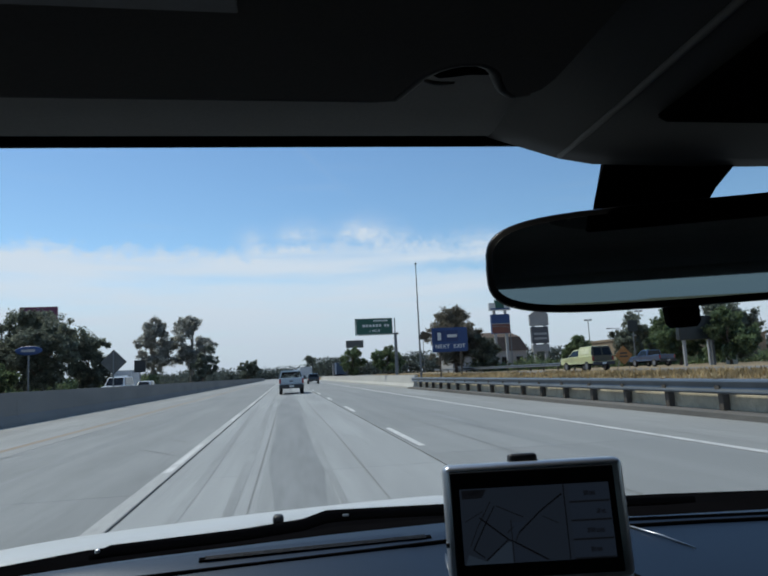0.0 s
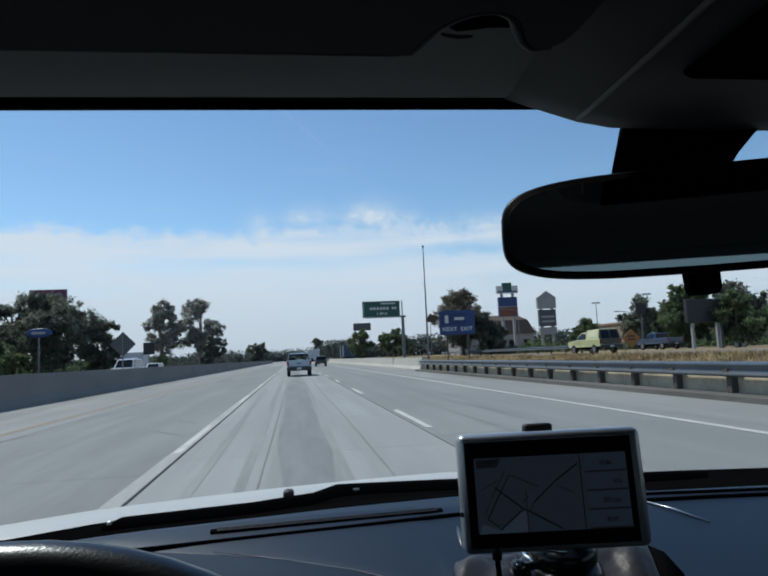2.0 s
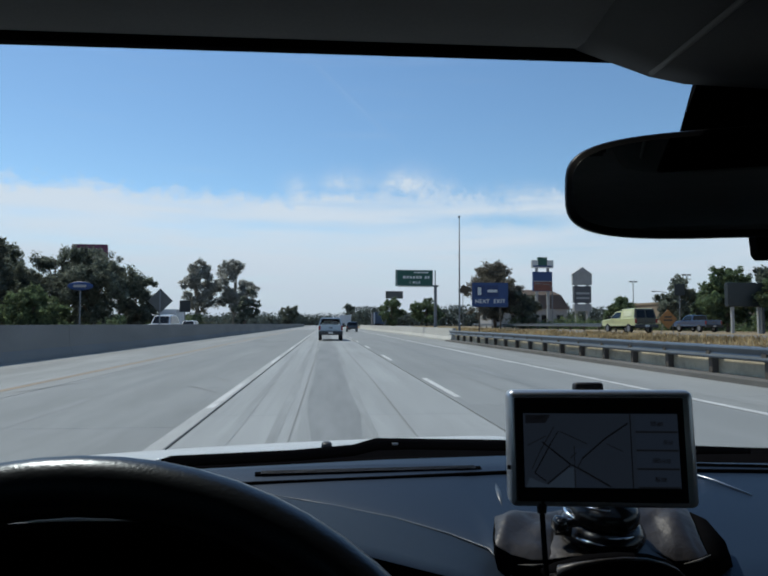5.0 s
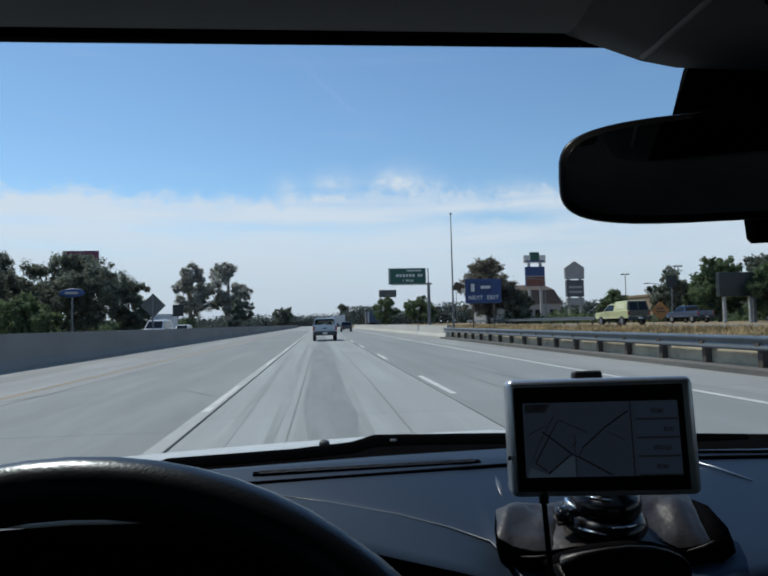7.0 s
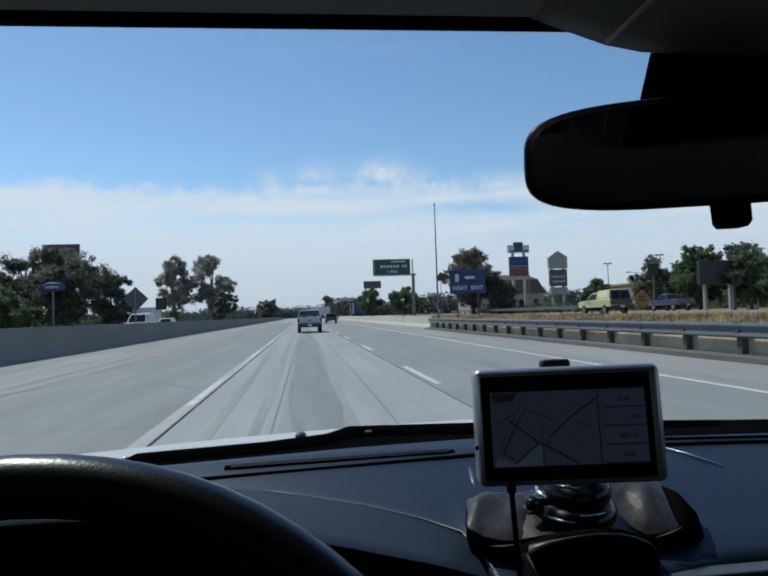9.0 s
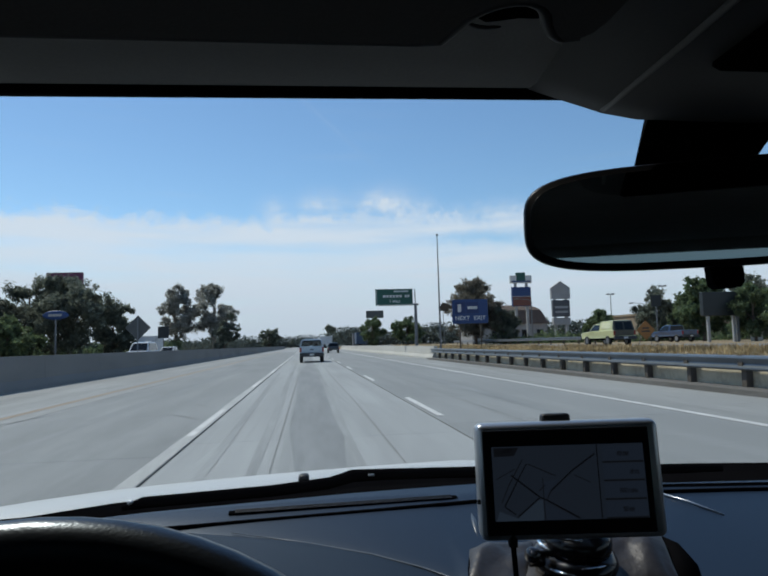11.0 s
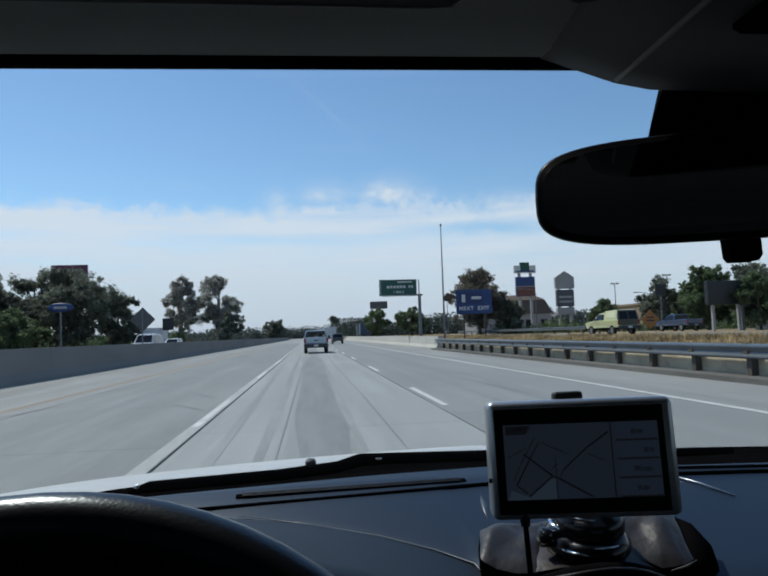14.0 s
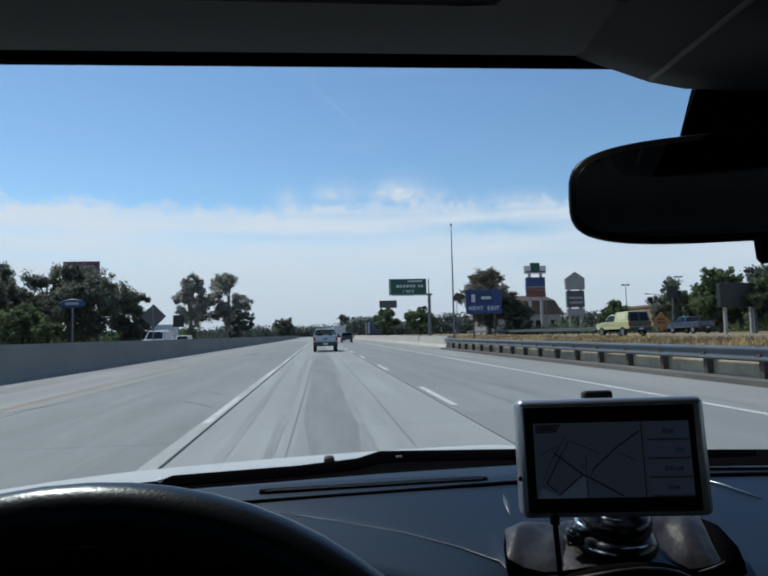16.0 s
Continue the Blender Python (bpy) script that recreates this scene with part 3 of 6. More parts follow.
# ---- trees ----
def tree(x, y, h, w, seed, leaves, bark, label, clear=0.25, lobes=7, n=2600, leaf=0.34, group=""):
    """A tapered trunk with limbs, and a crown of many leaves in clumps, uneven and open."""
    r = np.random.RandomState(seed)
    z0 = ground_z(x) - 0.03
    top = thing("tree", label, "tree", group, pose(x, y, z0))
    cs, rs = [], []
    lobes = int(lobes * 2.2)
    zc, zr = h * (0.5 + 0.5 * clear) * 0.97, h * 0.5 * (1 - clear) * 0.86
    while len(cs) < lobes:
        d = r.normal(size=3)
        d /= np.linalg.norm(d)
        k = r.uniform(0.25, 1.0) ** 0.5
        taper = 1.0 - 0.35 * max(0.0, d[2])
        p = (d[0] * k * w * 0.40 * taper, d[1] * k * w * 0.40 * taper, zc + d[2] * k * zr)
        if all((p[0] - c[0]) ** 2 + (p[1] - c[1]) ** 2 + (p[2] - c[2]) ** 2 > (0.10 * w) ** 2 for c in cs) or r.random_sample() < 0.05:
            cs.append(p)
            rs.append(w * r.uniform(0.10, 0.17))
    bm = bmesh.new()
    lean = r.uniform(-0.04, 0.04) * h
    spine = [(0, 0, 0), (lean * 0.3, 0, h * 0.2), (lean * 0.7, 0.1, h * 0.45), (lean, 0, h * 0.8)]
    tube(bm, spine, [h * 0.028, h * 0.021, h * 0.015, h * 0.005], 8)
    for c in cs[: min(10, lobes)]:
        s = max(0.12, min(0.6, c[2] / h - 0.25))
        b0 = Vector((lean * s, 0.03, h * s))
        b1 = b0.lerp(Vector(c), 0.55) + Vector((0, 0, 0.04 * h))
        tube(bm, [b0, b1, c], [h * 0.010, h * 0.006, h * 0.0025], 6)
    part("trunk", bm, bark, top, smooth=True)
    # clumps, then leaves round each clump
    m = max(30, int(n * 1.5) // 26)
    n, leaf = int(n * 3.9), leaf * 0.62
    which = r.randint(0, lobes, m)
    dirs = r.normal(size=(m, 3))
    dirs /= np.linalg.norm(dirs, axis=1)[:, None]
    cen = np.array(cs)[which] + dirs * (np.array(rs)[which] * r.uniform(0.25, 1.0, m) ** 0.6)[:, None] * (1, 1, 0.85)
    cr = w * r.uniform(0.022, 0.05, m)
    per = n // m
    pick = np.repeat(np.arange(m), per)
    off = r.normal(size=(len(pick), 3)) * 0.6
    p = cen[pick] + off * cr[pick][:, None]
    u = r.normal(size=p.shape)
    u /= np.linalg.norm(u, axis=1)[:, None]
    v = np.cross(u, r.normal(size=p.shape))
    v /= np.linalg.norm(v, axis=1)[:, None]
    s = (leaf * r.uniform(0.5, 1.1, len(p)))[:, None]
    quad = np.stack([p - u * s, p + v * s * 0.45, p + u * s, p - v * s * 0.45], 1).reshape(-1, 3)
    me = bpy.data.meshes.new("crown")
    me.from_pydata(quad.tolist(), [], np.arange(len(quad)).reshape(-1, 4).tolist())
    me.materials.append(leaves)
    ob = new("crown", me)
    ob.parent = top
    return top


DARK_TREE = "dark green roadside tree with a dense uneven crown"
EUCA = "tall greyish eucalyptus with an open crown"
GREEN_TREE = "bright green bushy tree beside the road"
# beyond the opposite carriageway
tree(-30.5, 88, 13.0, 11.5, 1, LEAF_DARK, BARK, "large dark tree standing over the opposite carriageway", 0.10, 14, 11000, group="left trees")
tree(-37.0, 92, 12.6, 11.0, 2, LEAF_DARK, BARK, DARK_TREE, 0.06, 12, 8000, group="left trees")
tree(-26.2, 92, 8.6, 7.5, 3, LEAF_DARK, BARK, DARK_TREE, 0.05, 11, 7000, group="left trees")
tree(-42.5, 84, 12.6, 10.5, 4, LEAF_DARK, BARK, DARK_TREE, 0.05, 11, 7000, group="left trees")
tree(-34.0, 78, 5.0, 8.0, 5, LEAF_GREEN, BARK, GREEN_TREE, 0.04, 10, 6000, group="left trees")
tree(-49.0, 80, 14.0, 11.5, 6, LEAF_DARK, BARK, DARK_TREE, 0.05, 12, 7500, group="left trees")
tree(-29.2, 150, 16.4, 10.4, 7, LEAF_GREY, PALE_BARK, EUCA, 0.16, 12, 6400, 0.42, group="eucalyptus pair")
tree(-21.2, 152, 18.0, 11.4, 8, LEAF_GREY, PALE_BARK, EUCA, 0.12, 14, 8000, 0.42, group="eucalyptus pair")
tree(-18.0, 146, 10.0, 7.5, 9, LEAF_DARK, BARK, DARK_TREE, 0.05, 8, 3000, 0.4, group="left trees")
tree(-17.0, 300, 11.5, 12.0, 10, LEAF_DARK, BARK, DARK_TREE, 0.03, 9, 4000, 0.6, group="left trees")
tree(-43.8, 92, 12.6, 10.0, 11, LEAF_DARK, BARK, DARK_TREE, 0.05, 14, 9000, group="left trees")
# beyond the frontage road
tree(27.0, 100, 11.0, 11.0, 21, LEAF_RED, BARK, "broad reddish-brown tree beside the frontage road", 0.1, 14, 10000, group="right trees")
tree(31.0, 98, 6.0, 6.5, 22, LEAF_DARK, BARK, DARK_TREE, 0.06, 9, 5000, group="right trees")
tree(19.5, 122, 6.6, 7.0, 23, LEAF_GREEN, BARK, GREEN_TREE, 0.04, 10, 5000, group="right trees")
tree(15.5, 150, 7.4, 7.5, 24, LEAF_GREEN, BARK, GREEN_TREE, 0.04, 10, 4500, group="right trees")
tree(39.5, 82, 4.6, 6.0, 25, LEAF_GREEN, BARK, GREEN_TREE, 0.04, 10, 5500, group="right trees")
tree(46.5, 80, 7.4, 8.0, 26, LEAF_DARK, BARK, DARK_TREE, 0.04, 10, 5500, group="right trees")
tree(41.0, 62, 6.6, 7.4, 27, LEAF_GREEN, BARK, GREEN_TREE, 0.04, 10, 5500, group="right trees")
tree(48.0, 64, 7.8, 8.0, 28, LEAF_DARK, BARK, DARK_TREE, 0.04, 10, 5500, group="right trees")
tree(37.0, 49, 4.8, 5.6, 29, LEAF_GREEN, BARK, GREEN_TREE, 0.04, 10, 6000, 0.24, group="right trees")
tree(12.4, 300, 12.0, 10.0, 30, LEAF_DARK, BARK, DARK_TREE, 0.03, 9, 4000, 0.6, group="right trees")


def woods(name, n, place, hmax, leaf, seed, material, label):
    """Far woodland: leaf clumps heaped along a line."""
    n, leaf = int(n * 2.2), leaf * 0.62
    r = np.random.RandomState(seed)
    s = r.random_sample(n)
    x, y, wide = place(s, r)
    hill = 0.55 + 0.3 * np.sin(s * 61) * np.sin(s * 23 + 1) + 0.15 * np.sin(s * 173)
    z = hmax * hill * r.random_sample(n) ** 0.7
    p = np.stack([x + r.normal(size=n) * wide, y + r.normal(size=n) * wide, z], 1)
    u = r.normal(size=p.shape)
    u /= np.linalg.norm(u, axis=1)[:, None]
    v = np.cross(u, r.normal(size=p.shape))
    v /= np.linalg.norm(v, axis=1)[:, None]
    k = (leaf * r.uniform(0.5, 1.2, n))[:, None]
    quad = np.stack([p - u * k, p + v * k * 0.6, p + u * k, p - v * k * 0.6], 1).reshape(-1, 3)
    me = bpy.data.meshes.new(name)
    me.from_pydata(quad.tolist(), [], np.arange(len(quad)).reshape(-1, 4).tolist())
    me.materials.append(material)
    tagged(new(name, me), label, "woodland", kind="stuff")


woods("far_woods", 14000, lambda s, r: (-24 - 150 * s, 210 + 60 * np.sin(s * 5), 3.0), 6.0, 0.75, 51, LEAF_FAR, "low dark woodland beyond the opposite carriageway")
woods("far_woods", 22000, lambda s, r: (14 + 190 * s, 260 - 130 * s, 3.0), 9.5, 0.85, 52, LEAF_FAR, "low dark woodland beyond the frontage road")
woods("roadside_hedge", 6000, lambda s, r: (30 + 34 * s, 100 - 42 * s, 1.0), 3.0, 0.34, 53, LEAF_GREEN, "green hedge of shrubs behind the frontage road")
woods("far_woods", 7000, lambda s, r: (-60 + 110 * s, 430 + 60 * s, 4.0), 10.0, 1.2, 54, LEAF_FAR, "woodland on the horizon ahead")
woods("roadside_shrubs", 9000, lambda s, r: (-29 - 22 * s, 150 - 72 * s, 1.1), 3.8, 0.36, 55, LEAF_GREEN, "green shrubs behind the opposite carriageway")


# ---- the car from whose seat the road is seen ----
car = thing("car", "white car with a dark blue-grey interior standing in its lane", "car")


def dash_z(y):
    return 1.044 - (0.692 - y) * 0.19


def dash_far(x):
    return float(np.interp(x, [-0.42, -0.1, 0.10, 0.25, 0.34, 0.42, 0.58, 0.80, 1.12], [0.652, 0.700, 0.717, 0.7235, 0.708, 0.698, 0.687, 0.668, 0.625]))


# dashboard top, with its curved near edge and the face below
NEAR = [(-0.42, 0.66), (-0.12, 0.66), (0.042, 0.615), (0.098, 0.588), (0.138, 0.561), (0.166, 0.538), (0.1725, 0.488), (0.176, 0.452), (0.192, 0.455), (0.203, 0.472), (0.265, 0.474), (0.30, 0.482), (0.34, 0.492), (0.60, 0.49), (1.12, 0.49)]
bm = bmesh.new()
cols = []
for x in sorted([-0.42 + 1.54 * i / 60 for i in range(61)] + [0.160, 0.166, 0.1725, 0.176, 0.18, 0.192, 0.198, 0.203]):
    yn = float(np.interp(x, [a for a, _ in NEAR], [b for _, b in NEAR]))
    far = dash_far(x)
    col = [(x, far, 0.98), (x, far, dash_z(far) - 0.006), (x, far - 0.006, dash_z(far - 0.006))]
    for k in range(1, 9):
        y = far - 0.006 + (yn - far + 0.006) * k / 8
        col.append((x, y, dash_z(y) + 0.002 * math.sin(math.pi * k / 8)))
    zn = dash_z(yn)
    col += [(x, yn - 0.006, zn - 0.003), (x, yn - 0.010, zn - 0.010), (x, yn - 0.006, zn - 0.05), (x, yn + 0.03, zn - 0.22), (x, yn + 0.05, 0.45)]
    cols.append(col)
loft(bm, cols, closed=False)
dash = part("dashboard", bm, DASH, car, "dark blue-grey moulded dashboard", True)
# seam, defroster slot, edge sheen done as pale tubes, trim strip
SEAM = [(-0.30, 0.640), (-0.058, 0.655), (0.10, 0.664), (0.208, 0.671), (0.30, 0.672), (0.403, 0.6685), (0.474, 0.664), (0.55, 0.657), (0.80, 0.63), (1.08, 0.585)]
bm = bmesh.new()
loft(bm, [[(x, y - 0.003, dash_z(y) + 0.0005), (x, y - 0.002, dash_z(y) + 0.0032), (x, y + 0.002, dash_z(y) + 0.0032), (x, y + 0.003, dash_z(y) + 0.0005)] for x, y in SEAM])
part("panel_seam", bm, DULL_BLACK, dash, "black seam across the dashboard")
bm = bmesh.new()
rbox(bm, (0, 0, 0), (0.222, 0.007, 0.0022), 0.0009)
slot = part("defroster_vent", bm, DULL_BLACK, dash, "narrow black defroster slot")
slot.location = (0.084, 0.680, dash_z(0.680) + 0.0018)
slot.rotation_euler = (radians(10.8), 0, radians(2.6))
for i in range(4):
    bm = bmesh.new()
    rbox(bm, (0.0, -0.003 + 0.002 * i, 0.0014), (0.21, 0.0007, 0.0008))
    part("slat", bm, BLACK, slot)
bm = bmesh.new()
loft(bm, [[(x, y - 0.002, dash_z(y) + 0.0005), (x, y, dash_z(y) + 0.003), (x, y + 0.002, dash_z(y) + 0.0005)] for x, y in ((0.36, 0.688), (1.0, 0.630))])
part("panel_seam", bm, DULL_BLACK, dash)
SHEEN_LINE = [(-0.02, 0.640), (0.042, 0.615), (0.098, 0.588), (0.138, 0.561), (0.164, 0.538), (0.1695, 0.512), (0.1735, 0.488), (0.1745, 0.456)]
bm = bmesh.new()
tube(bm, [(x, y - 0.002, dash_z(y) + 0.0016) for x, y in SHEEN_LINE], [0.0003, 0.0007, 0.0009, 0.0009, 0.0010, 0.0009, 0.0008, 0.0006], 6)
part("edge_trim", bm, DASH_EDGE, dash, "thin pale line for the sheen on the dashboard's edge", True)
bm = bmesh.new()
tube(bm, [(0.395, 0.668, dash_z(0.668) + 0.002), (0.413, 0.640, dash_z(0.64) + 0.0035), (0.430, 0.612, dash_z(0.612) + 0.002)], 0.0011, 6)
part("trim_strip", bm, SILVER, dash, "thin bright trim strip", True)
bm = bmesh.new()
tube(bm, [(0.2005, 0.655, dash_z(0.655) - 0.0012), (0.1975, 0.630, dash_z(0.63) - 0.0002), (0.191, 0.590, dash_z(0.59) - 0.0012)], [0.0022, 0.0032, 0.0026], 8)
part("panel_edge", bm, DASH_EDGE, dash, "rounded edge of the centre panel, pale for its reflection", True)
# vent at the face of the centre stack
for i in range(2):
    bm = bmesh.new()
    rbox(bm, (0.36, 0.474, 0.9965 - 0.010 * i), (0.17, 0.016, 0.0055), 0.002)
    part("vent_blade", bm, DASH_EDGE, dash)
# instrument hood
bm = bmesh.new()
rings, faces = [], []
FRONT = [(-0.36, 1.030), (-0.26, 1.052), (-0.16, 1.0665), (-0.11, 1.0688), (-0.06, 1.0668), (0.01, 1.0550), (0.072, 1.040), (0.13, 1.022), (0.166, 1.008)]
for i in range(40):
    x = -0.36 + 0.526 * i / 39
    zf = float(np.interp(x, [a for a, _ in FRONT], [b for _, b in FRONT]))
    yr = float(np.interp(x, [a for a, _ in NEAR], [b for _, b in NEAR])) + 0.002
    yf = 0.462 + 0.35 * max(0, x - 0.05) ** 1.5
    zr = dash_z(yr) + 0.001
    ring = []
    for k in range(8):
        f = k / 7
        ring.append((x, yr + (yf - yr) * f, zr + (zf - zr) * (f ** 0.75)))
    edge = (x, yf - 0.003, zf - 0.0012)
    rings.append(ring + [edge])
    faces.append([edge, (x, yf - 0.0045, zf - 0.005), (x, yf - 0.002, zf - 0.014), (x, yf + 0.07, zf - 0.03), (x, yf + 0.08, 0.85)])
loft(bm, rings, closed=False)
hood_pad = part("instrument_hood", bm, HOOD_PAD, car, "padded dark hood over the instruments", True)
# The hood's front is blackened to carry the shade it lies in.
bm = bmesh.new()
loft(bm, faces, closed=False)
part("hood_face", bm, DULL_BLACK, hood_pad, "inner face of the hood, coloured black as shaded", True)
# Near-white tube for the sun's glint along the hood's edge.
bm = bmesh.new()
tube(bm, [(-0.156, 0.4590, 1.0677), (-0.135, 0.4580, 1.0689), (-0.11, 0.4575, 1.0700), (-0.080, 0.4580, 1.0688), (-0.052, 0.4590, 1.0663)], [0.0006, 0.0022, 0.0030, 0.0026, 0.0005], 10)
part("hood_lip", bm, LIP_GLINT, hood_pad, "thin lip coloured pale as a sun glint", True)
bm = bmesh.new()
rbox(bm, (-0.14, 0.535, 0.90), (0.36, 0.02, 0.20), 0.01)
part("instrument_panel", bm, DULL_BLACK, car)

# steering wheel
TILT = radians(23)
up, out = Vector((0, math.sin(TILT), math.cos(TILT))), Vector((0, -math.cos(TILT), math.sin(TILT)))
wc = Vector((-0.062, 0.331, 1.1305)) - 0.190 * up
wheel = new("steering_wheel")
wheel.parent = car
wheel["label"] = "black leather steering wheel"
bm = bmesh.new()
rings = []
for i in range(72):
    a = 2 * math.pi * i / 72
    radial = Vector((math.cos(a), 0, 0)) + math.sin(a) * up
    rings.append([wc + 0.1782 * radial + 0.0123 * (math.cos(b) * radial + math.sin(b) * out * 1.1) for b in [2 * math.pi * k / 14 for k in range(14)]])
rings.append(rings[0])
rows = [[bm.verts.new(p) for p in ring] for ring in rings[:-1]]
for i in range(72):
    for k in range(14):
        bm.faces.new((rows[i][k], rows[i][(k + 1) % 14], rows[(i + 1) % 72][(k + 1) % 14], rows[(i + 1) % 72][k]))
bmesh.ops.recalc_face_normals(bm, faces=bm.faces)
part("rim", bm, LEATHER, wheel, "worn black leather rim", True)
bm = bmesh.new()
rbox(bm, (0, 0, 0), (0.15, 0.05, 0.13), 0.03, 4, Matrix.Rotation(TILT, 4, "X").inverted())
bmesh.ops.translate(bm, vec=wc - 0.02 * out, verts=bm.verts)
part("hub", bm, DULL_BLACK, wheel, smooth=True)
for sx, sz in ((-1, 0.1), (1, 0.1), (0, -1)):
    bm = bmesh.new()
    end = wc + 0.172 * (sx * Vector((1, 0, 0)) + sz * up).normalized()
    tube(bm, [wc - 0.02 * out, wc.lerp(end, 0.6) - 0.012 * out, end], [0.022, 0.018, 0.012], 8)
    part("spoke", bm, DULL_BLACK, wheel, smooth=True)
bm = bmesh.new()
tube(bm, [wc - 0.02 * out, (wc.x, 0.62, 0.80)], [0.035, 0.05], 12)
part("steering_column", bm, DULL_BLACK, wheel, smooth=True)

def hood_near(x):
    return float(np.interp(x, [-0.42, -0.25, -0.165, 0.0, 0.13, 0.28, 0.55, 0.72, 1.14], [0.79, 0.825, 0.878, 0.912, 0.952, 0.946, 0.922, 0.885, 0.80]))


# windscreen, cowl, bonnet, wiper
def screen_y(z):
    return 0.735 - (z - 1.045) * 1.035


bm = bmesh.new()
rows = []
for i in range(9):
    z = 1.038 + (1.356 - 1.038) * i / 8
    row = []
    for k in range(13):
        x = -0.46 + 1.58 * k / 12
        row.append(bm.verts.new((x, screen_y(z) + 0.012 - 0.10 * (x - 0.36) ** 2, z)))
    rows.append(row)
for r0, r1 in zip(rows, rows[1:]):
    for k in range(12):
        bm.faces.new((r0[k], r0[k + 1], r1[k + 1], r1[k]))
shield = part("windscreen", bm, SHIELD, car, "clear raked windscreen", True)
shield.visible_shadow = False
bm = bmesh.new()
loft(bm, [[(x, dash_far(x) - 0.002, dash_z(dash_far(x)) - 0.005), (x, 0.732 - 0.10 * (x - 0.36) ** 2, 1.044), (x, 0.80 - 0.10 * (x - 0.36) ** 2, 1.022), (x, hood_near(x) - 0.03, 1.008), (x, hood_near(x) - 0.004, 1.0165), (x, hood_near(x) + 0.004, 1.0155), (x, hood_near(x) + 0.004, 0.97)] for x in [-0.42 + 1.56 * k / 20 for k in range(21)]], closed=False)
part("cowl", bm, DULL_BLACK, car, "black plastic cowl under the windscreen")


def crest(x):
    return 1.02 - 0.16 * (x - 0.36) ** 2


bm = bmesh.new()
rings = []
for k in range(27):
    x = -0.44 + 1.60 * k / 26
    dx = abs(x - 0.36)
    yc = crest(x)
    side = 0.10 * max(0, dx - 0.62) ** 1.4
    rdrop = 0.5 * max(0, x - 0.34) ** 1.1
    ring = [(x, hood_near(x), 0.982 - side - rdrop), (x, hood_near(x) + 0.006, 1.0055 - side - rdrop), (x, hood_near(x) + 0.03, 1.0125 - side - rdrop), (x, yc, 1.0165 - 0.02 * dx * dx - side - rdrop)]
    for j in range(1, 9):
        f = j / 8
        ring.append((x, yc + (1.98 - 0.12 * dx - yc) * f, 1.0165 - 0.02 * dx * dx - side - rdrop - 0.155 * f - 0.09 * f * f))
    ring += [(x, 2.03 - 0.12 * dx, 0.70), (x, 2.05 - 0.14 * dx, 0.30)]
    rings.append(ring)
loft(bm, rings, closed=False)
part("bonnet", bm, WHITE_PAINT, car, "white painted bonnet", True)
bm = bmesh.new()
rbox(bm, (0.042, 0.930, 1.0205), (0.0145, 0.020, 0.0125), 0.0050, 3)
part("washer_nozzle", bm, BLACK, car, smooth=True)
wiper = new("wiper")
wiper.parent = car
bm = bmesh.new()
tube(bm, [(-0.138, 0.730, 1.0405), (-0.120, 0.738, 1.0435), (0.007, 0.764, 1.0425), (0.072, 0.783, 1.0435), (0.098, 0.791, 1.0485), (0.136, 0.793, 1.0480), (0.305, 0.790, 1.0440), (0.53, 0.759, 1.0405)], [0.003, 0.0058, 0.0062, 0.0066, 0.0072, 0.0064, 0.0064, 0.0045], 8)
part("blade", bm, DULL_BLACK, wiper, "black wiper blade", True)
bm = bmesh.new()
rbox(bm, (0.119, 0.783, 1.0500), (0.007, 0.006, 0.0020), 0.0008)
part("pivot_cap", bm, GALV, wiper)
bm = bmesh.new()
rbox(bm, (-0.130, 0.729, 1.0465), (0.005, 0.005, 0.004), 0.0015)
part("blade_tip", bm, SILVER, wiper)

# roof lining, header, visor, overhead console
bm = bmesh.new()
rbox(bm, (0.36, -0.78, 1.385), (1.56, 2.36, 0.03), 0.012)
part("roof", bm, WHITE_PAINT, car)
bm = bmesh.new()
rings = []
for k in range(30):
    x = -0.41 + 1.54 * k / 29
    b = 0.012 * max(-0.2, min(0.3, x - 0.04))
    rings.append([(x, 0.416, 1.3525 + b), (x, 0.408, 1.3487 + b), (x, 0.396, 1.3473 + b), (x, 0.37, 1.3490 + b), (x, 0.33, 1.3535), (x, 0.26, 1.3585), (x, -0.2, 1.363), (x, -1.9, 1.345)])
loft(bm, rings, closed=False)
part("headliner", bm, LINING, car, "pale grey cloth roof lining in shade", True)
bm = bmesh.new()
loft(bm, [[(x, 0.428, 1.3490 + 0.012 * (x - 0.04)), (x, 0.420, 1.3558 + 0.012 * (x - 0.04)), (x, 0.407, 1.3520 + 0.012 * (x - 0.04)), (x, 0.414, 1.3458 + 0.012 * (x - 0.04))] for x in [-0.41 + 1.54 * k / 12 for k in range(13)]])
part("screen_edge", bm, DULL_BLACK, car, "black band along the windscreen's top")
visor = new("sun_visor")
visor.parent = car
bm = bmesh.new()
EDGE = [(-0.41, 0.330), (0.02, 0.3245), (0.1007, 0.3235), (0.1118, 0.3219), (0.1149, 0.3133), (0.1194, 0.2993), (0.1247, 0.2917), (0.1297, 0.2876), (0.1352, 0.2853), (0.1411, 0.2850), (0.1463, 0.2878), (0.1505, 0.2930), (0.1544, 0.3013), (0.1589, 0.3090), (0.1647, 0.3146), (0.1679, 0.3153), (0.1748, 0.3128)]
pts = EDGE + [(0.180, 0.306), (0.182, 0.294), (0.182, 0.13), (-0.41, 0.13)]
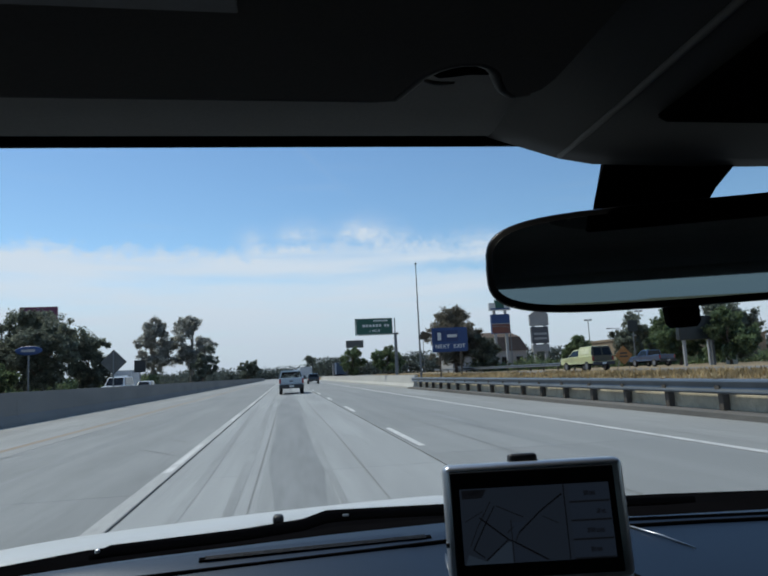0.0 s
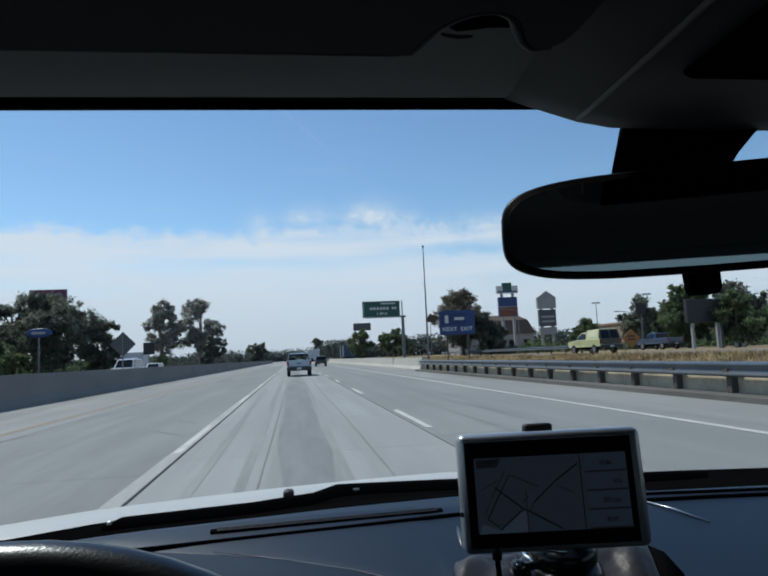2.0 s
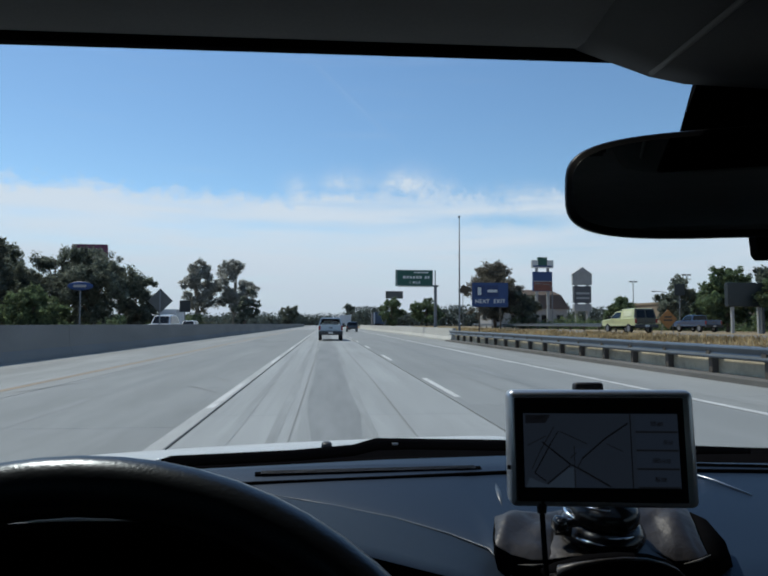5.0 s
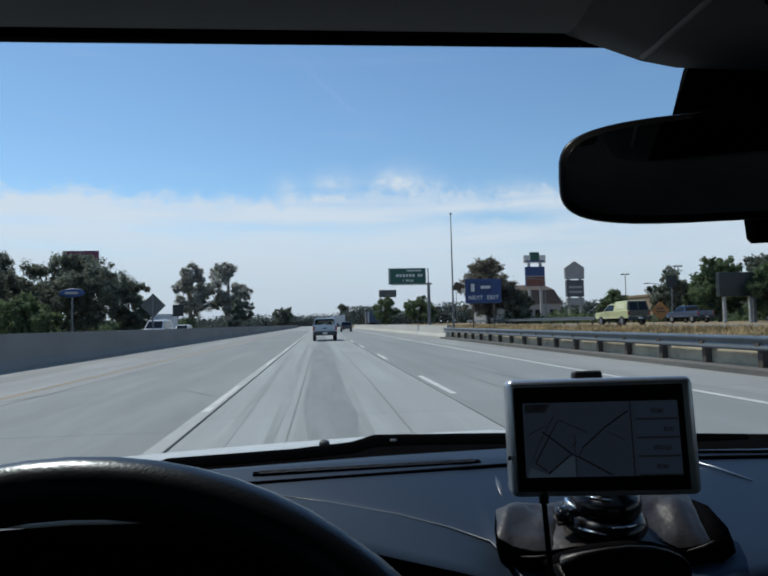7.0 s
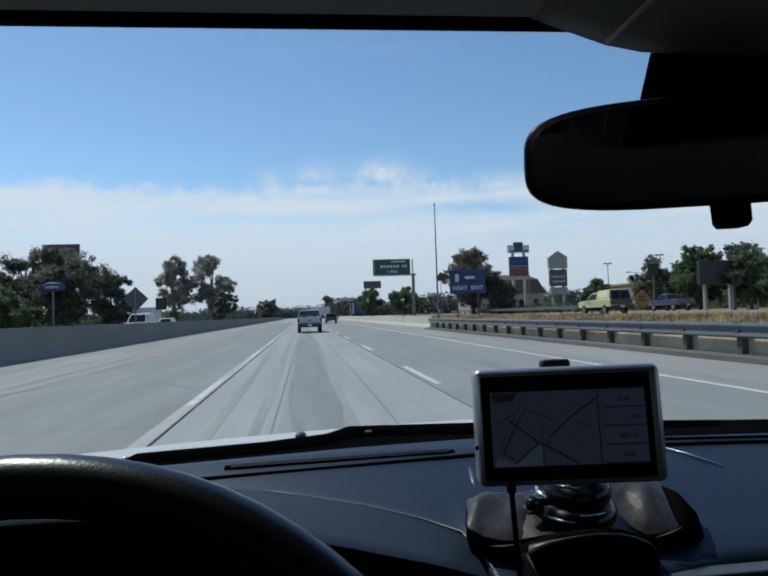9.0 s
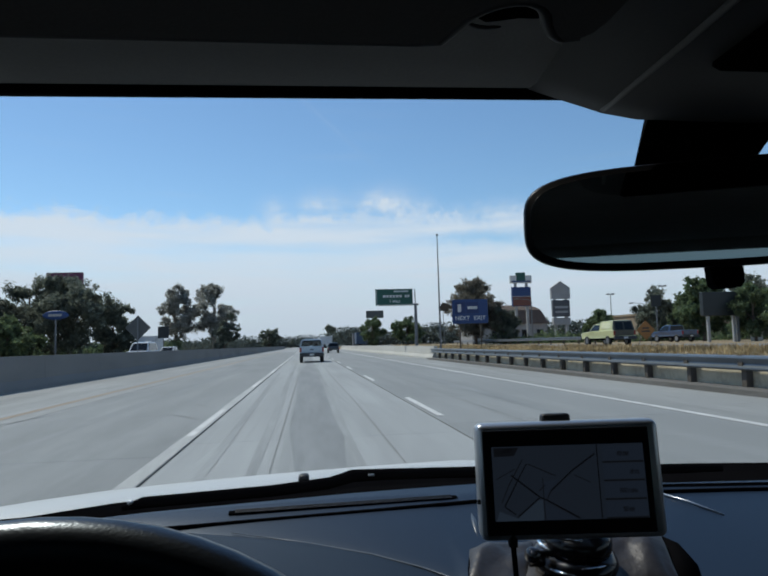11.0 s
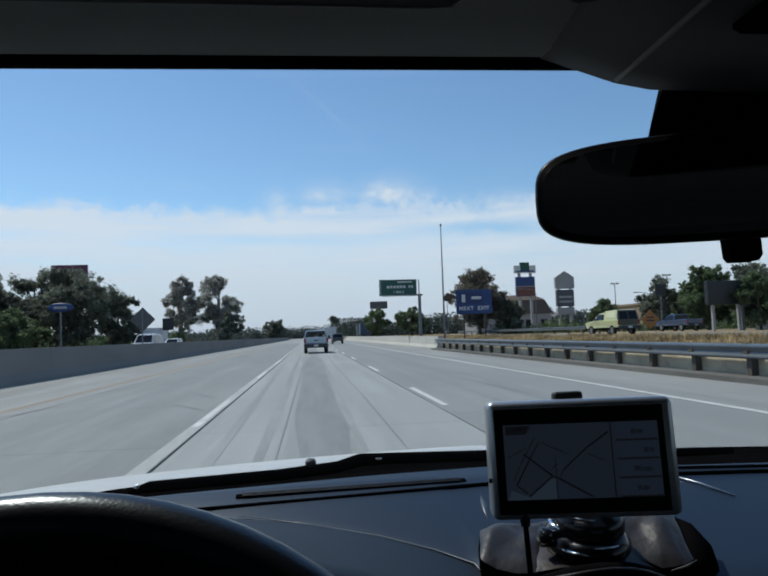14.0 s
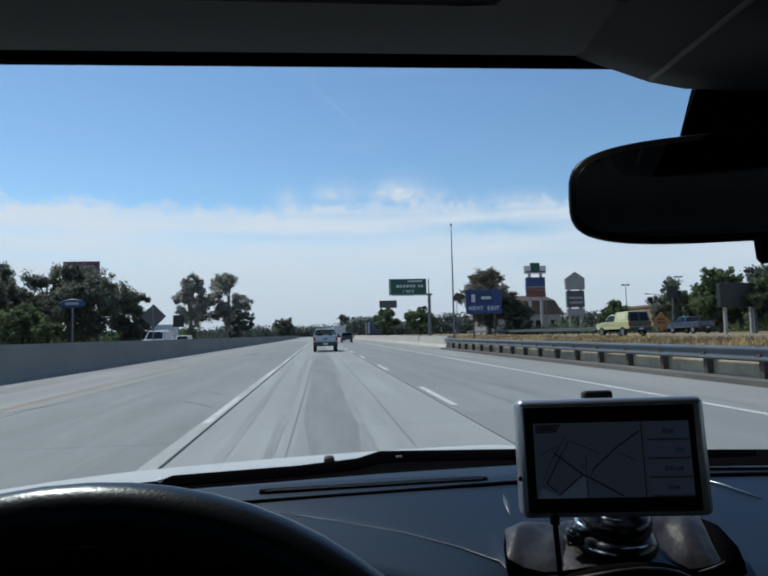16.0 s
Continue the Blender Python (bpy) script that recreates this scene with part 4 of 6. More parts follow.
loft(bm, [[(x, y, z) for x, y in pts] for z in (1.3330, 1.3425)])
bmesh.ops.bevel(bm, geom=list(bm.edges), offset=0.003, segments=2, affect="EDGES")
part("visor_panel", bm, VISOR, visor, "folded dark grey sun visor")
bm = bmesh.new()
rbox(bm, (0.0, 0.225, 1.3322), (0.088, 0.048, 0.0012), 0.0004)
part("visor_label", bm, LABEL, visor, "pale grey printed label")
bm = bmesh.new()
tube(bm, [(x, y, 1.336) for x, y in EDGE], 0.0026, 8)
part("piping", bm, CONSOLE, visor, smooth=True)
bm = bmesh.new()
tube(bm, [(0.1262, 0.3222, 1.3445), (0.1300, 0.3242, 1.3443), (0.1350, 0.3250, 1.3443), (0.1415, 0.3238, 1.3446)], [0.0008, 0.0013, 0.0012, 0.0006], 8)
part("visor_clip", bm, LINING, visor, "pale hook of the visor's clip", True)
# Black slab drawn as the shadow crescent between visor and lining.
bm = bmesh.new()
loft(bm, [[(x, y, z) for x, y in ((0.1265, 0.3160), (0.1332, 0.3205), (0.1403, 0.3186), (0.1473, 0.3160), (0.1550, 0.3158), (0.1590, 0.3150), (0.166, 0.300), (0.166, 0.27), (0.116, 0.27), (0.118, 0.300))] for z in (1.3448, 1.3478)])
part("clip_recess", bm, DULL_BLACK, visor, "black slab for the shadow in the visor's notch")
console = new("overhead_console")
console.parent = car
bm = bmesh.new()
rings = []
for y, drop in ((0.428, 0.0), (0.424, 0.004), (0.40, 0.006), (0.33, 0.008), (0.20, 0.012), (0.02, 0.012), (-0.12, 0.0)):
    w = 0.25 - 0.05 * max(0, (0.40 - y))
    k = 0.15 * max(0, 0.40 - y)
    z = 1.3513 - drop
    rings.append([(0.178, y - 0.02, 1.366), (0.186, y - 0.014, z + 0.003), (0.206 - k * 0.1, y - 0.010, z - 0.001), (0.238 - k * 0.2, y - 0.002, z - 0.0065), (0.262 - k * 0.1, y, z - 0.0095), (0.36, y, z - 0.011), (0.46, y, z - 0.0095), (0.50, y - 0.004, z - 0.004), (0.56, y - 0.016, z + 0.002), (0.58, y - 0.02, 1.366)])
loft(bm, rings)
part("console_body", bm, CONSOLE, console, "dark grey overhead console", True)
bm = bmesh.new()
tube(bm, [(0.2360, 0.416, 1.3410), (0.2335, 0.38, 1.3392), (0.230, 0.32, 1.3375), (0.224, 0.24, 1.3350), (0.214, 0.10, 1.3340)], 0.0020, 6)
part("console_ridge", bm, RIDGE, console, smooth=True)
bm = bmesh.new()
loft(bm, [[(x0, y, z), (x0 + 0.004, y, z - 0.0022), (0.446, y, z - 0.0022), (0.450, y, z)] for x0, y, z in ((0.254, 0.334, 1.3328), (0.250, 0.328, 1.3322), (0.239, 0.20, 1.3286), (0.227, 0.02, 1.3286))])
part("map_light_panel", bm, DULL_BLACK, console)
bm = bmesh.new()
rbox(bm, (0.335, 0.30, 1.3275), (0.030, 0.016, 0.004), 0.0018)
part("switch", bm, CABIN, console)

# rear-view mirror
mirror = new("rearview_mirror")
mirror.parent = car
mirror["label"] = "black framed rear-view mirror"
MN = Vector((-0.253, -0.966, -0.047)).normalized()
MR = Vector((0.966, -0.253, 0.0)).normalized()
MU = MN.cross(MR) * -1
if MU.z < 0:
    MU = -MU
mirror_at = Matrix((MR, MU, MN)).transposed().to_4x4()
mirror_at.translation = Vector((0.3004, 0.3942, 1.2708))


def mirror_ring(w, h, d, tilt=0.0):
    pts = []
    for k in range(56):
        a = 2 * math.pi * k / 56
        c, s = math.cos(a), math.sin(a)
        p = (8.0 if c > 0 else 4.6) if s > 0 else 5.0
        x = math.copysign(abs(c) ** (2 / p), c) * w
        y = math.copysign(abs(s) ** (2 / (p - 0.9)), s) * h
        y += (0.0035 if s > 0 else 0.0018) * (x / w) - (0.0004 * (x / w) ** 2 if s > 0 else -0.0018 * (x / w) ** 2) + (0.0012 if s > 0 else 0)
        pts.append((x, y, d))
    return pts


bm = bmesh.new()
loft(bm, [mirror_ring(0.1191, 0.0310, 0.001), mirror_ring(0.1202, 0.0325, -0.003), mirror_ring(0.1184, 0.0318, -0.007), mirror_ring(0.1133, 0.0277, -0.014), mirror_ring(0.097, 0.021, -0.028), mirror_ring(0.06, 0.010, -0.038)])
ob = part("housing", bm, HOUSING, mirror, "black plastic mirror housing", True)
ob.matrix_basis = mirror_at
bm = bmesh.new()
loft(bm, [mirror_ring(0.1162, 0.0281, 0.0012), mirror_ring(0.1160, 0.0279, 0.0022)])
ob = part("mirror_glass", bm, MIRROR, mirror, "silvered glass reflecting the dark cabin")
ob.matrix_basis = mirror_at
bm = bmesh.new()
loft(bm, [[(0.2730, 0.452, 1.305), (0.342, 0.430, 1.305), (0.345, 0.47, 1.305), (0.2850, 0.48, 1.305)], [(0.2738, 0.446, 1.322), (0.352, 0.425, 1.322), (0.354, 0.46, 1.322), (0.2850, 0.47, 1.322)], [(0.2742, 0.424, 1.348), (0.372, 0.412, 1.348), (0.372, 0.452, 1.348), (0.284, 0.452, 1.348)]])
part("mount_arm", bm, DULL_BLACK, mirror)
bm = bmesh.new()
loft(bm, [[(0.2954, 0.4110, 1.2520), (0.3144, 0.4043, 1.2520), (0.3168, 0.4205, 1.2520), (0.3030, 0.4271, 1.2520)], [(0.2973, 0.4091, 1.2299), (0.3144, 0.4034, 1.2299), (0.3168, 0.4186, 1.2299), (0.3030, 0.4243, 1.2299)], [(0.2997, 0.4081, 1.2266), (0.3120, 0.4039, 1.2266), (0.3140, 0.4167, 1.2266), (0.3030, 0.4205, 1.2266)]])
part("dimming_lever", bm, DULL_BLACK, mirror)

# body sides, pillars, rear, floor, wheels: what closes the car round the seat
for sx in (-1, 1):
    X = 0.36 + sx * 0.79
    bm = bmesh.new()
    rbox(bm, (X, -0.55, 0.62), (0.05, 2.9, 0.66), 0.02)
    part("door_panel", bm, WHITE_PAINT, car)
    bm = bmesh.new()
    rbox(bm, (X - sx * 0.03, -0.60, 0.66), (0.02, 2.4, 0.54), 0.008)
    part("door_lining", bm, CABIN, car)
    for p0, p1 in (((X - sx * 0.02, 0.86, 0.96), (X - sx * 0.06, 0.40, 1.37)), ((X - sx * 0.02, -0.45, 0.94), (X - sx * 0.06, -0.50, 1.37)), ((X - sx * 0.02, -1.95, 0.92), (X - sx * 0.07, -1.75, 1.37))):
        bm = bmesh.new()
        tube(bm, [p0, p1], 0.04, 8)
        part("pillar", bm, CABIN, car)
    # Solid panel out of view, added to keep daylight out of the cabin.
    bm = bmesh.new()
    rbox(bm, (X - sx * 0.02, -1.23, 1.14), (0.04, 1.52, 0.50), 0.01)
    part("rear_quarter", bm, CABIN, car)
    bm = bmesh.new()
    rbox(bm, (X - sx * 0.04, 0.0, 0.985), (0.06, 1.7, 0.12), 0.02)
    part("window_ledge", bm, CABIN, car)
    bm = bmesh.new()
    flat(bm, [(X - sx * 0.03, 0.60, 1.03), (X - sx * 0.03, -0.46, 1.03), (X - sx * 0.05, -0.46, 1.36), (X - sx * 0.05, 0.42, 1.36)])
    ob = part("side_window", bm, SIDE_GLASS, car)
    bm = bmesh.new()
    rbox(bm, (X, 1.42, 0.50), (0.06, 1.0, 0.40), 0.03)
    part("wing", bm, WHITE_PAINT, car)
bm = bmesh.new()
rbox(bm, (0.36, -0.2, 0.30), (1.54, 3.6, 0.06), 0.02)
part("floor_pan", bm, CABIN, car)
bm = bmesh.new()
rbox(bm, (0.36, -1.98, 0.66), (1.54, 0.06, 0.70), 0.03)
part("tailgate", bm, WHITE_PAINT, car)
bm = bmesh.new()
loft(bm, [[(x, -1.975, 1.318), (x, -1.955, 1.312), (x, -1.90, 1.317), (x, -1.80, 1.332), (x, -1.62, 1.352), (x, -1.60, 1.375), (x, -1.975, 1.375)] for x in (-0.37, 0.36, 1.09)])
part("rear_header", bm, LINING, car, "pale cloth header over the rear window", True)
bm = bmesh.new()
flat(bm, [(-0.35, -1.97, 1.0), (1.07, -1.97, 1.0), (1.07, -1.92, 1.345), (-0.35, -1.92, 1.345)])
ob = part("rear_window", bm, REAR_GLASS, car)
ob.visible_shadow = False


def road_wheel(parent, x, y, r, w):
    bm = bmesh.new()
    s = 1 if x > 0 else -1
    prof = [(-0.5, 0.62), (-0.5, 0.90), (-0.40, 0.985), (-0.2, 1.0), (0.2, 1.0), (0.40, 0.985), (0.5, 0.90), (0.5, 0.62)]
    rings = [[(x + a * w, y + r * b * math.cos(t), r + r * b * math.sin(t)) for a, b in prof] for t in [2 * math.pi * k / 24 for k in range(24)]]
    vs = [[bm.verts.new(p) for p in g] for g in rings]
    for i in range(24):
        for k in range(len(prof) - 1):
            bm.faces.new((vs[i][k], vs[i][k + 1], vs[(i + 1) % 24][k + 1], vs[(i + 1) % 24][k]))
    bmesh.ops.recalc_face_normals(bm, faces=bm.faces)
    tyre = part("tyre", bm, RUBBER, parent, smooth=True)
    bm = bmesh.new()
    tube(bm, [(x - 0.42 * w, y, r), (x + 0.42 * w, y, r)], r * 0.64, 16)
    part("rim", bm, RIM, tyre)


for x in (-0.40, 1.12):
    for y in (1.35, -1.30):
        road_wheel(car, x, y, 0.31, 0.19)

# ---- navigator on its weighted mount ----
gps = thing("gps_navigator", "silver-framed navigation unit with a dim map screen on the dashboard", "navigator", m=Matrix.Translation((0.2143, 0.449, 1.1083)) @ pose(0, 0, 0, -5, -0.5, -9))
bm = bmesh.new()
rbox(bm, (0.0002, 0.004, -0.0001), (0.1170, 0.020, 0.0730), 0.0048, 4)
part("case", bm, SILVER, gps, "brushed silver case", True)
bm = bmesh.new()
rbox(bm, (-0.0016, -0.0062, -0.0004), (0.1055, 0.002, 0.0645), 0.0008)
bezel = part("bezel", bm, MATT_BLACK, gps, "black bezel")
bm = bmesh.new()
flat(bm, [(-0.0490, -0.00745, -0.0240), (0.0468, -0.00745, -0.0240), (0.0468, -0.00745, 0.0216), (-0.0490, -0.00745, 0.0216)])
screen = part("screen", bm, SCREEN, bezel, "dim map screen with road lines and buttons")


def on_screen(x0, z0, x1, z1, w, mat):
    bm = bmesh.new()
    d = Vector((x1 - x0, 0, z1 - z0)).normalized()
    n = Vector((-d.z, 0, d.x)) * w / 2
    a, b = Vector((x0, -0.0079, z0)), Vector((x1, -0.0079, z1))
    flat(bm, [a - n, b - n, b + n, a + n])
    part("map_line", bm, mat, screen)


def wash(pts, mat):
    bm = bmesh.new()
    flat(bm, [(x, -0.0077, z) for x, z in pts])
    part("map_area", bm, mat, screen)


wash([(-0.0482, -0.024), (-0.0185, -0.0239), (-0.0185, -0.0115), (-0.0215, -0.012), (-0.0347, -0.0224), (-0.0401, -0.0204), (-0.046, -0.0179)], SCREEN_WASH)
wash([(-0.0172, -0.0237), (-0.0172, -0.0139), (0.0021, -0.0234)], SCREEN_BUTTON)
wash([(-0.0172, -0.0105), (-0.0172, -0.0001), (-0.008, 0.0003), (-0.0139, -0.0061)], SCREEN_BUTTON)
wash([(-0.0477, 0.0154), (-0.0477, 0.0208), (-0.0317, 0.0209), (-0.0351, 0.0157)], SCREEN_SOFT)
wash([(-0.0444, 0.0179), (-0.0401, 0.0201), (-0.0351, 0.0201), (-0.0384, 0.0176)], SCREEN_DARK)
for l in ((-0.0376, 0.0039, -0.0202, -0.01, 0.001), (-0.0202, -0.01, -0.0161, -0.0118, 0.0008), (-0.0161, -0.0118, 0.0038, -0.0231, 0.001), (-0.0351, -0.0218, -0.0207, -0.0103, 0.0008), (-0.0131, -0.0062, 0.0013, 0.006, 0.0009), (0.0013, 0.006, 0.016, 0.0158, 0.001), (-0.0275, 0.0106, -0.0325, 0.0025, 0.0006), (-0.0325, 0.0025, -0.0427, -0.0152, 0.0008), (-0.0427, -0.0152, -0.0359, -0.0201, 0.0007), (0.0175, 0.0225, 0.0175, -0.0239, 0.0007)):
    on_screen(*l, SCREEN_DARK)
for l in ((-0.03, 0.0133, -0.0393, -0.0022, 0.0006), (-0.0266, 0.0106, -0.0097, 0.0029, 0.0006), (-0.0205, -0.006, -0.0165, -0.0026, 0.0006), (-0.0469, 0.0016, -0.0351, 0.0076, 0.0005), (-0.0131, -0.0062, -0.0161, -0.0118, 0.0006), (0.0021, 0.0031, 0.0122, -0.0017, 0.0005), (-0.0393, -0.0022, -0.0444, -0.0129, 0.0005), (-0.0178, 0.0016, -0.0178, -0.0245, 0.0005)):
    on_screen(*l, SCREEN_SOFT)
on_screen(-0.0114, -0.0145, -0.003, -0.0194, 0.0005, SCREEN_RED)
for i, (t0, t1) in enumerate(((0.030, 0.0375), (0.037, 0.043), (0.030, 0.041), (0.031, 0.038))):
    z = 0.0160 - i * 0.0113
    on_screen(0.0205, z, 0.0462, z, 0.0090, SCREEN_BUTTON)
    on_screen(0.0205, z - 0.0056, 0.0462, z - 0.0056, 0.0010, SCREEN_SOFT)
    on_screen(t0, z - 0.0005, (t0 + t1) / 2 - 0.0004, z - 0.0005, 0.0030, SCREEN_SOFT)
    on_screen((t0 + t1) / 2, z - 0.0008, t1, z - 0.0008, 0.0026, SCREEN_SOFT)
bm = bmesh.new()
rbox(bm, (-0.0035, 0.010, 0.0372), (0.019, 0.010, 0.008), 0.0022, 3)
part("aerial_cap", bm, BLACK, gps, "black cap on the top edge", True)
bm = bmesh.new()
rbox(bm, (-0.0585, -0.0058, -0.012), (0.0022, 0.002, 0.003), 0.0006)
part("key", bm, BLACK, gps)

mount = thing("dash_mount", "dark taupe weighted bag mount with a glossy black ball joint", "mount", m=pose(0.232, 0.495, dash_z(0.495)))


def lathe(bm, prof, at, tilt=0.0, seg=32):
    turn = Matrix.Rotation(tilt, 4, "X")
    rings = [[turn @ Vector((r * math.cos(2 * math.pi * k / seg), r * math.sin(2 * math.pi * k / seg), z)) + Vector(at) for k in range(seg)] for r, z in prof]
    loft(bm, rings)


def along(pts, f):
    s = f * (len(pts) - 1)
    i = min(int(s), len(pts) - 2)
    return Vector(pts[i]).lerp(Vector(pts[i + 1]), s - i)


def pad(front, back, puff, seed, foot=0.012):
    """A filled cloth pad: a creased top panel between two edges, and sides down to what it lies on, blackened in place
    of shade.
    """
    nu, nv = 22, 14
    bm = bmesh.new()
    grid = []
    for i in range(nu + 1):
        u = i / nu
        a, b = along(front, u), along(back, u)
        row = []
        for j in range(nv + 1):
            v = j / nv
            p = a.lerp(b, v)
            h = (4 * u * (1 - u)) ** 0.6 * (4 * v * (1 - v)) ** 0.6
            crease = noise.noise(p * 40 + Vector((seed, 0, 0))) * 0.22 - 0.30 * max(0.0, 0.14 - abs(noise.noise(p * 26 + Vector((0, seed, 0))))) / 0.14
            p.z += puff * h * (1 + crease) + 0.0016 * h * math.sin(9 * u - 4 * v + seed)
            p += noise.noise_vector(p * 60 + Vector((seed, seed, 0))) * 0.0008 + noise.noise_vector(p * 150 + Vector((0, seed, seed))) * 0.0002
            row.append(bm.verts.new(p))
        grid.append(row)
    for i in range(nu):
        for j in range(nv):
            bm.faces.new((grid[i][j], grid[i + 1][j], grid[i + 1][j + 1], grid[i][j + 1]))
    bmesh.ops.recalc_face_normals(bm, faces=bm.faces)
    rim = [grid[i][0].co.copy() for i in range(nu + 1)] + [grid[nu][j].co.copy() for j in range(1, nv + 1)] + [grid[i][nv].co.copy() for i in range(nu - 1, -1, -1)] + [grid[0][j].co.copy() for j in range(nv - 1, 0, -1)]
    bag = part("bag", bm, BAG, mount, "dark taupe cloth pad, creased", True)
    mid = sum(rim, Vector()) / len(rim)
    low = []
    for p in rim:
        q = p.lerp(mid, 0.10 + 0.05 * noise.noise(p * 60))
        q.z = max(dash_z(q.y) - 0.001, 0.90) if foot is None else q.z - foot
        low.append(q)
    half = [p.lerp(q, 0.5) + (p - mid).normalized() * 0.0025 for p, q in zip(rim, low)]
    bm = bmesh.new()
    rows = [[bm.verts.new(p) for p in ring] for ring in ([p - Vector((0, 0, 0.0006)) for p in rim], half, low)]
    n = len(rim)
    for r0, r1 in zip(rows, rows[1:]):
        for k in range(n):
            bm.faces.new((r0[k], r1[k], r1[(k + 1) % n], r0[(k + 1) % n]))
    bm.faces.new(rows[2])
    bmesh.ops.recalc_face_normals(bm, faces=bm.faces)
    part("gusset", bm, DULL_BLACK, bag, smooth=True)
    return bag


mount.matrix_basis = Matrix()
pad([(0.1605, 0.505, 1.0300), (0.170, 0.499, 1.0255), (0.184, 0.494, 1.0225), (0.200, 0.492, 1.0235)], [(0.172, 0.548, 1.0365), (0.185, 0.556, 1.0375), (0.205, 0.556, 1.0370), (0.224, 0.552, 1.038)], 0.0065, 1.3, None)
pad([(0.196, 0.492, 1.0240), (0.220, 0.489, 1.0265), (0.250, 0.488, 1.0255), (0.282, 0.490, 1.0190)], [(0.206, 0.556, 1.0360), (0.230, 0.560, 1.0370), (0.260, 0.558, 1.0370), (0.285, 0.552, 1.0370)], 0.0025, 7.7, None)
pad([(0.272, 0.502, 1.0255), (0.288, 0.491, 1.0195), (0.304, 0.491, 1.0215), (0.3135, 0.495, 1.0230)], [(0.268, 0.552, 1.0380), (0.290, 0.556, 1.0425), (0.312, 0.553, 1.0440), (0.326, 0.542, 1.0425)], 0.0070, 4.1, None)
# Black wedge in the shape of the shadow at the right pad's end.
bm = bmesh.new()
loft(bm, [[(0.3125, 0.494, 1.0215), (0.3275, 0.540, 1.0390), (0.320, 0.545, 1.018), (0.308, 0.496, 1.006)], [(0.3245, 0.494, 1.0225), (0.336, 0.532, 1.0355), (0.336, 0.538, 1.018), (0.322, 0.494, 1.007)], [(0.3345, 0.500, 1.0185), (0.345, 0.522, 1.0215), (0.346, 0.524, 1.014), (0.336, 0.500, 1.011)]])
part("bag_end", bm, DULL_BLACK, mount, smooth=True)
# flap that hangs over the dashboard's edge
bm = bmesh.new()
flap = [(0.1885, 0.468, 1.0255, 1.0), (0.193, 0.462, 1.0305, 1.0), (0.212, 0.456, 1.0372, 0.98), (0.232, 0.455, 1.0385, 0.96), (0.252, 0.458, 1.0360, 0.94), (0.270, 0.464, 1.0290, 0.92), (0.283, 0.472, 1.0180, 0.90)]
rows = []
for i in range(25):
    f = i / 24 * (len(flap) - 1)
    k = min(int(f), len(flap) - 2)
    x, y, z, w = [flap[k][c] + (flap[k + 1][c] - flap[k][c]) * (f - k) for c in range(4)]
    xm = 0.232 + (x - 0.232) * 0.88
    rows.append([(x, y + 0.026, z - 0.010), (x, y + 0.012, z - 0.0025), (x, y + 0.004, z), (x, y - 0.001, z - 0.0015), (x, y - 0.003, z - 0.006), (0.5 * x + 0.5 * xm, y - 0.006, z - 0.03), (xm, y - 0.004, 0.940), (xm, y + 0.012, 0.936), (x, y + 0.012, z - 0.03)])
# The flap's top is black: the shadow under the joint, as colour.
loft(bm, [r[:5] + [(r[4][0], r[4][1] + 0.004, r[4][2]), (r[0][0], r[0][1], r[0][2] - 0.006)] for r in rows])
part("flap_top", bm, DULL_BLACK, mount, "top of the flap, black for the joint's shadow", True)
bm = bmesh.new()
tube(bm, [(0.1985, 0.452, 1.000)] + [(r[3][0], r[3][1] - 0.0012, r[3][2] - 0.0004) for r in rows[::3]], [0.0008, 0.0040, 0.0036, 0.0022, 0.0012, 0.0012, 0.0012, 0.0010, 0.0008, 0.0005], 8)
part("flap_edge", bm, BAG, mount, "dark taupe folded edge", True)
bm = bmesh.new()
loft(bm, [[(r[4][0], r[4][1] - 0.0004, r[4][2] + 0.001)] + [r[5], r[6], r[7], r[8]] for r in rows])
part("flap", bm, DULL_BLACK, mount, "black flap hanging over the dashboard's edge", True)
bm = bmesh.new()
loft(bm, [[(0.205, 0.4475, z), (0.236, 0.4455, z), (0.236, 0.4485, z), (0.205, 0.4505, z)] for z in (0.945, 0.90, 0.84)])
part("strap", bm, CABIN, mount, "grey strap hanging from the flap")
for pts in ([(0.174, 0.4955, 1.0190), (0.184, 0.4915, 1.0195), (0.194, 0.4895, 1.0212)], [(0.292, 0.4885, 1.0185), (0.304, 0.4885, 1.0208), (0.3145, 0.4925, 1.0228)]):
    bm = bmesh.new()
    tube(bm, pts, [0.0003, 0.0009, 0.0003], 6)
    part("seam", bm, CONSOLE, mount, smooth=True)
# ball joint: a wide glossy foot, a cup on it and the neck that carries the unit
bm = bmesh.new()
lathe(bm, [(0.024, -0.005), (0.0300, -0.001), (0.0312, 0.003), (0.0300, 0.007), (0.0268, 0.0105), (0.0240, 0.013)], (0.2415, 0.512, 1.0335), radians(10))
part("joint_foot", bm, JOINT_BLACK, mount, "glossy black foot of the joint", True)
bm = bmesh.new()
lathe(bm, [(0.0240, 0.012), (0.0252, 0.016), (0.0250, 0.021), (0.0225, 0.026), (0.016, 0.030), (0.011, 0.035)], (0.2420, 0.511, 1.0335), radians(12))
part("ball_joint", bm, JOINT_BLACK, mount, "glossy black ball joint", True)
bm = bmesh.new()
tube(bm, [(0.238, 0.503, 1.060), (0.234, 0.492, 1.078), (0.226, 0.470, 1.092)], [0.010, 0.009, 0.012], 12)
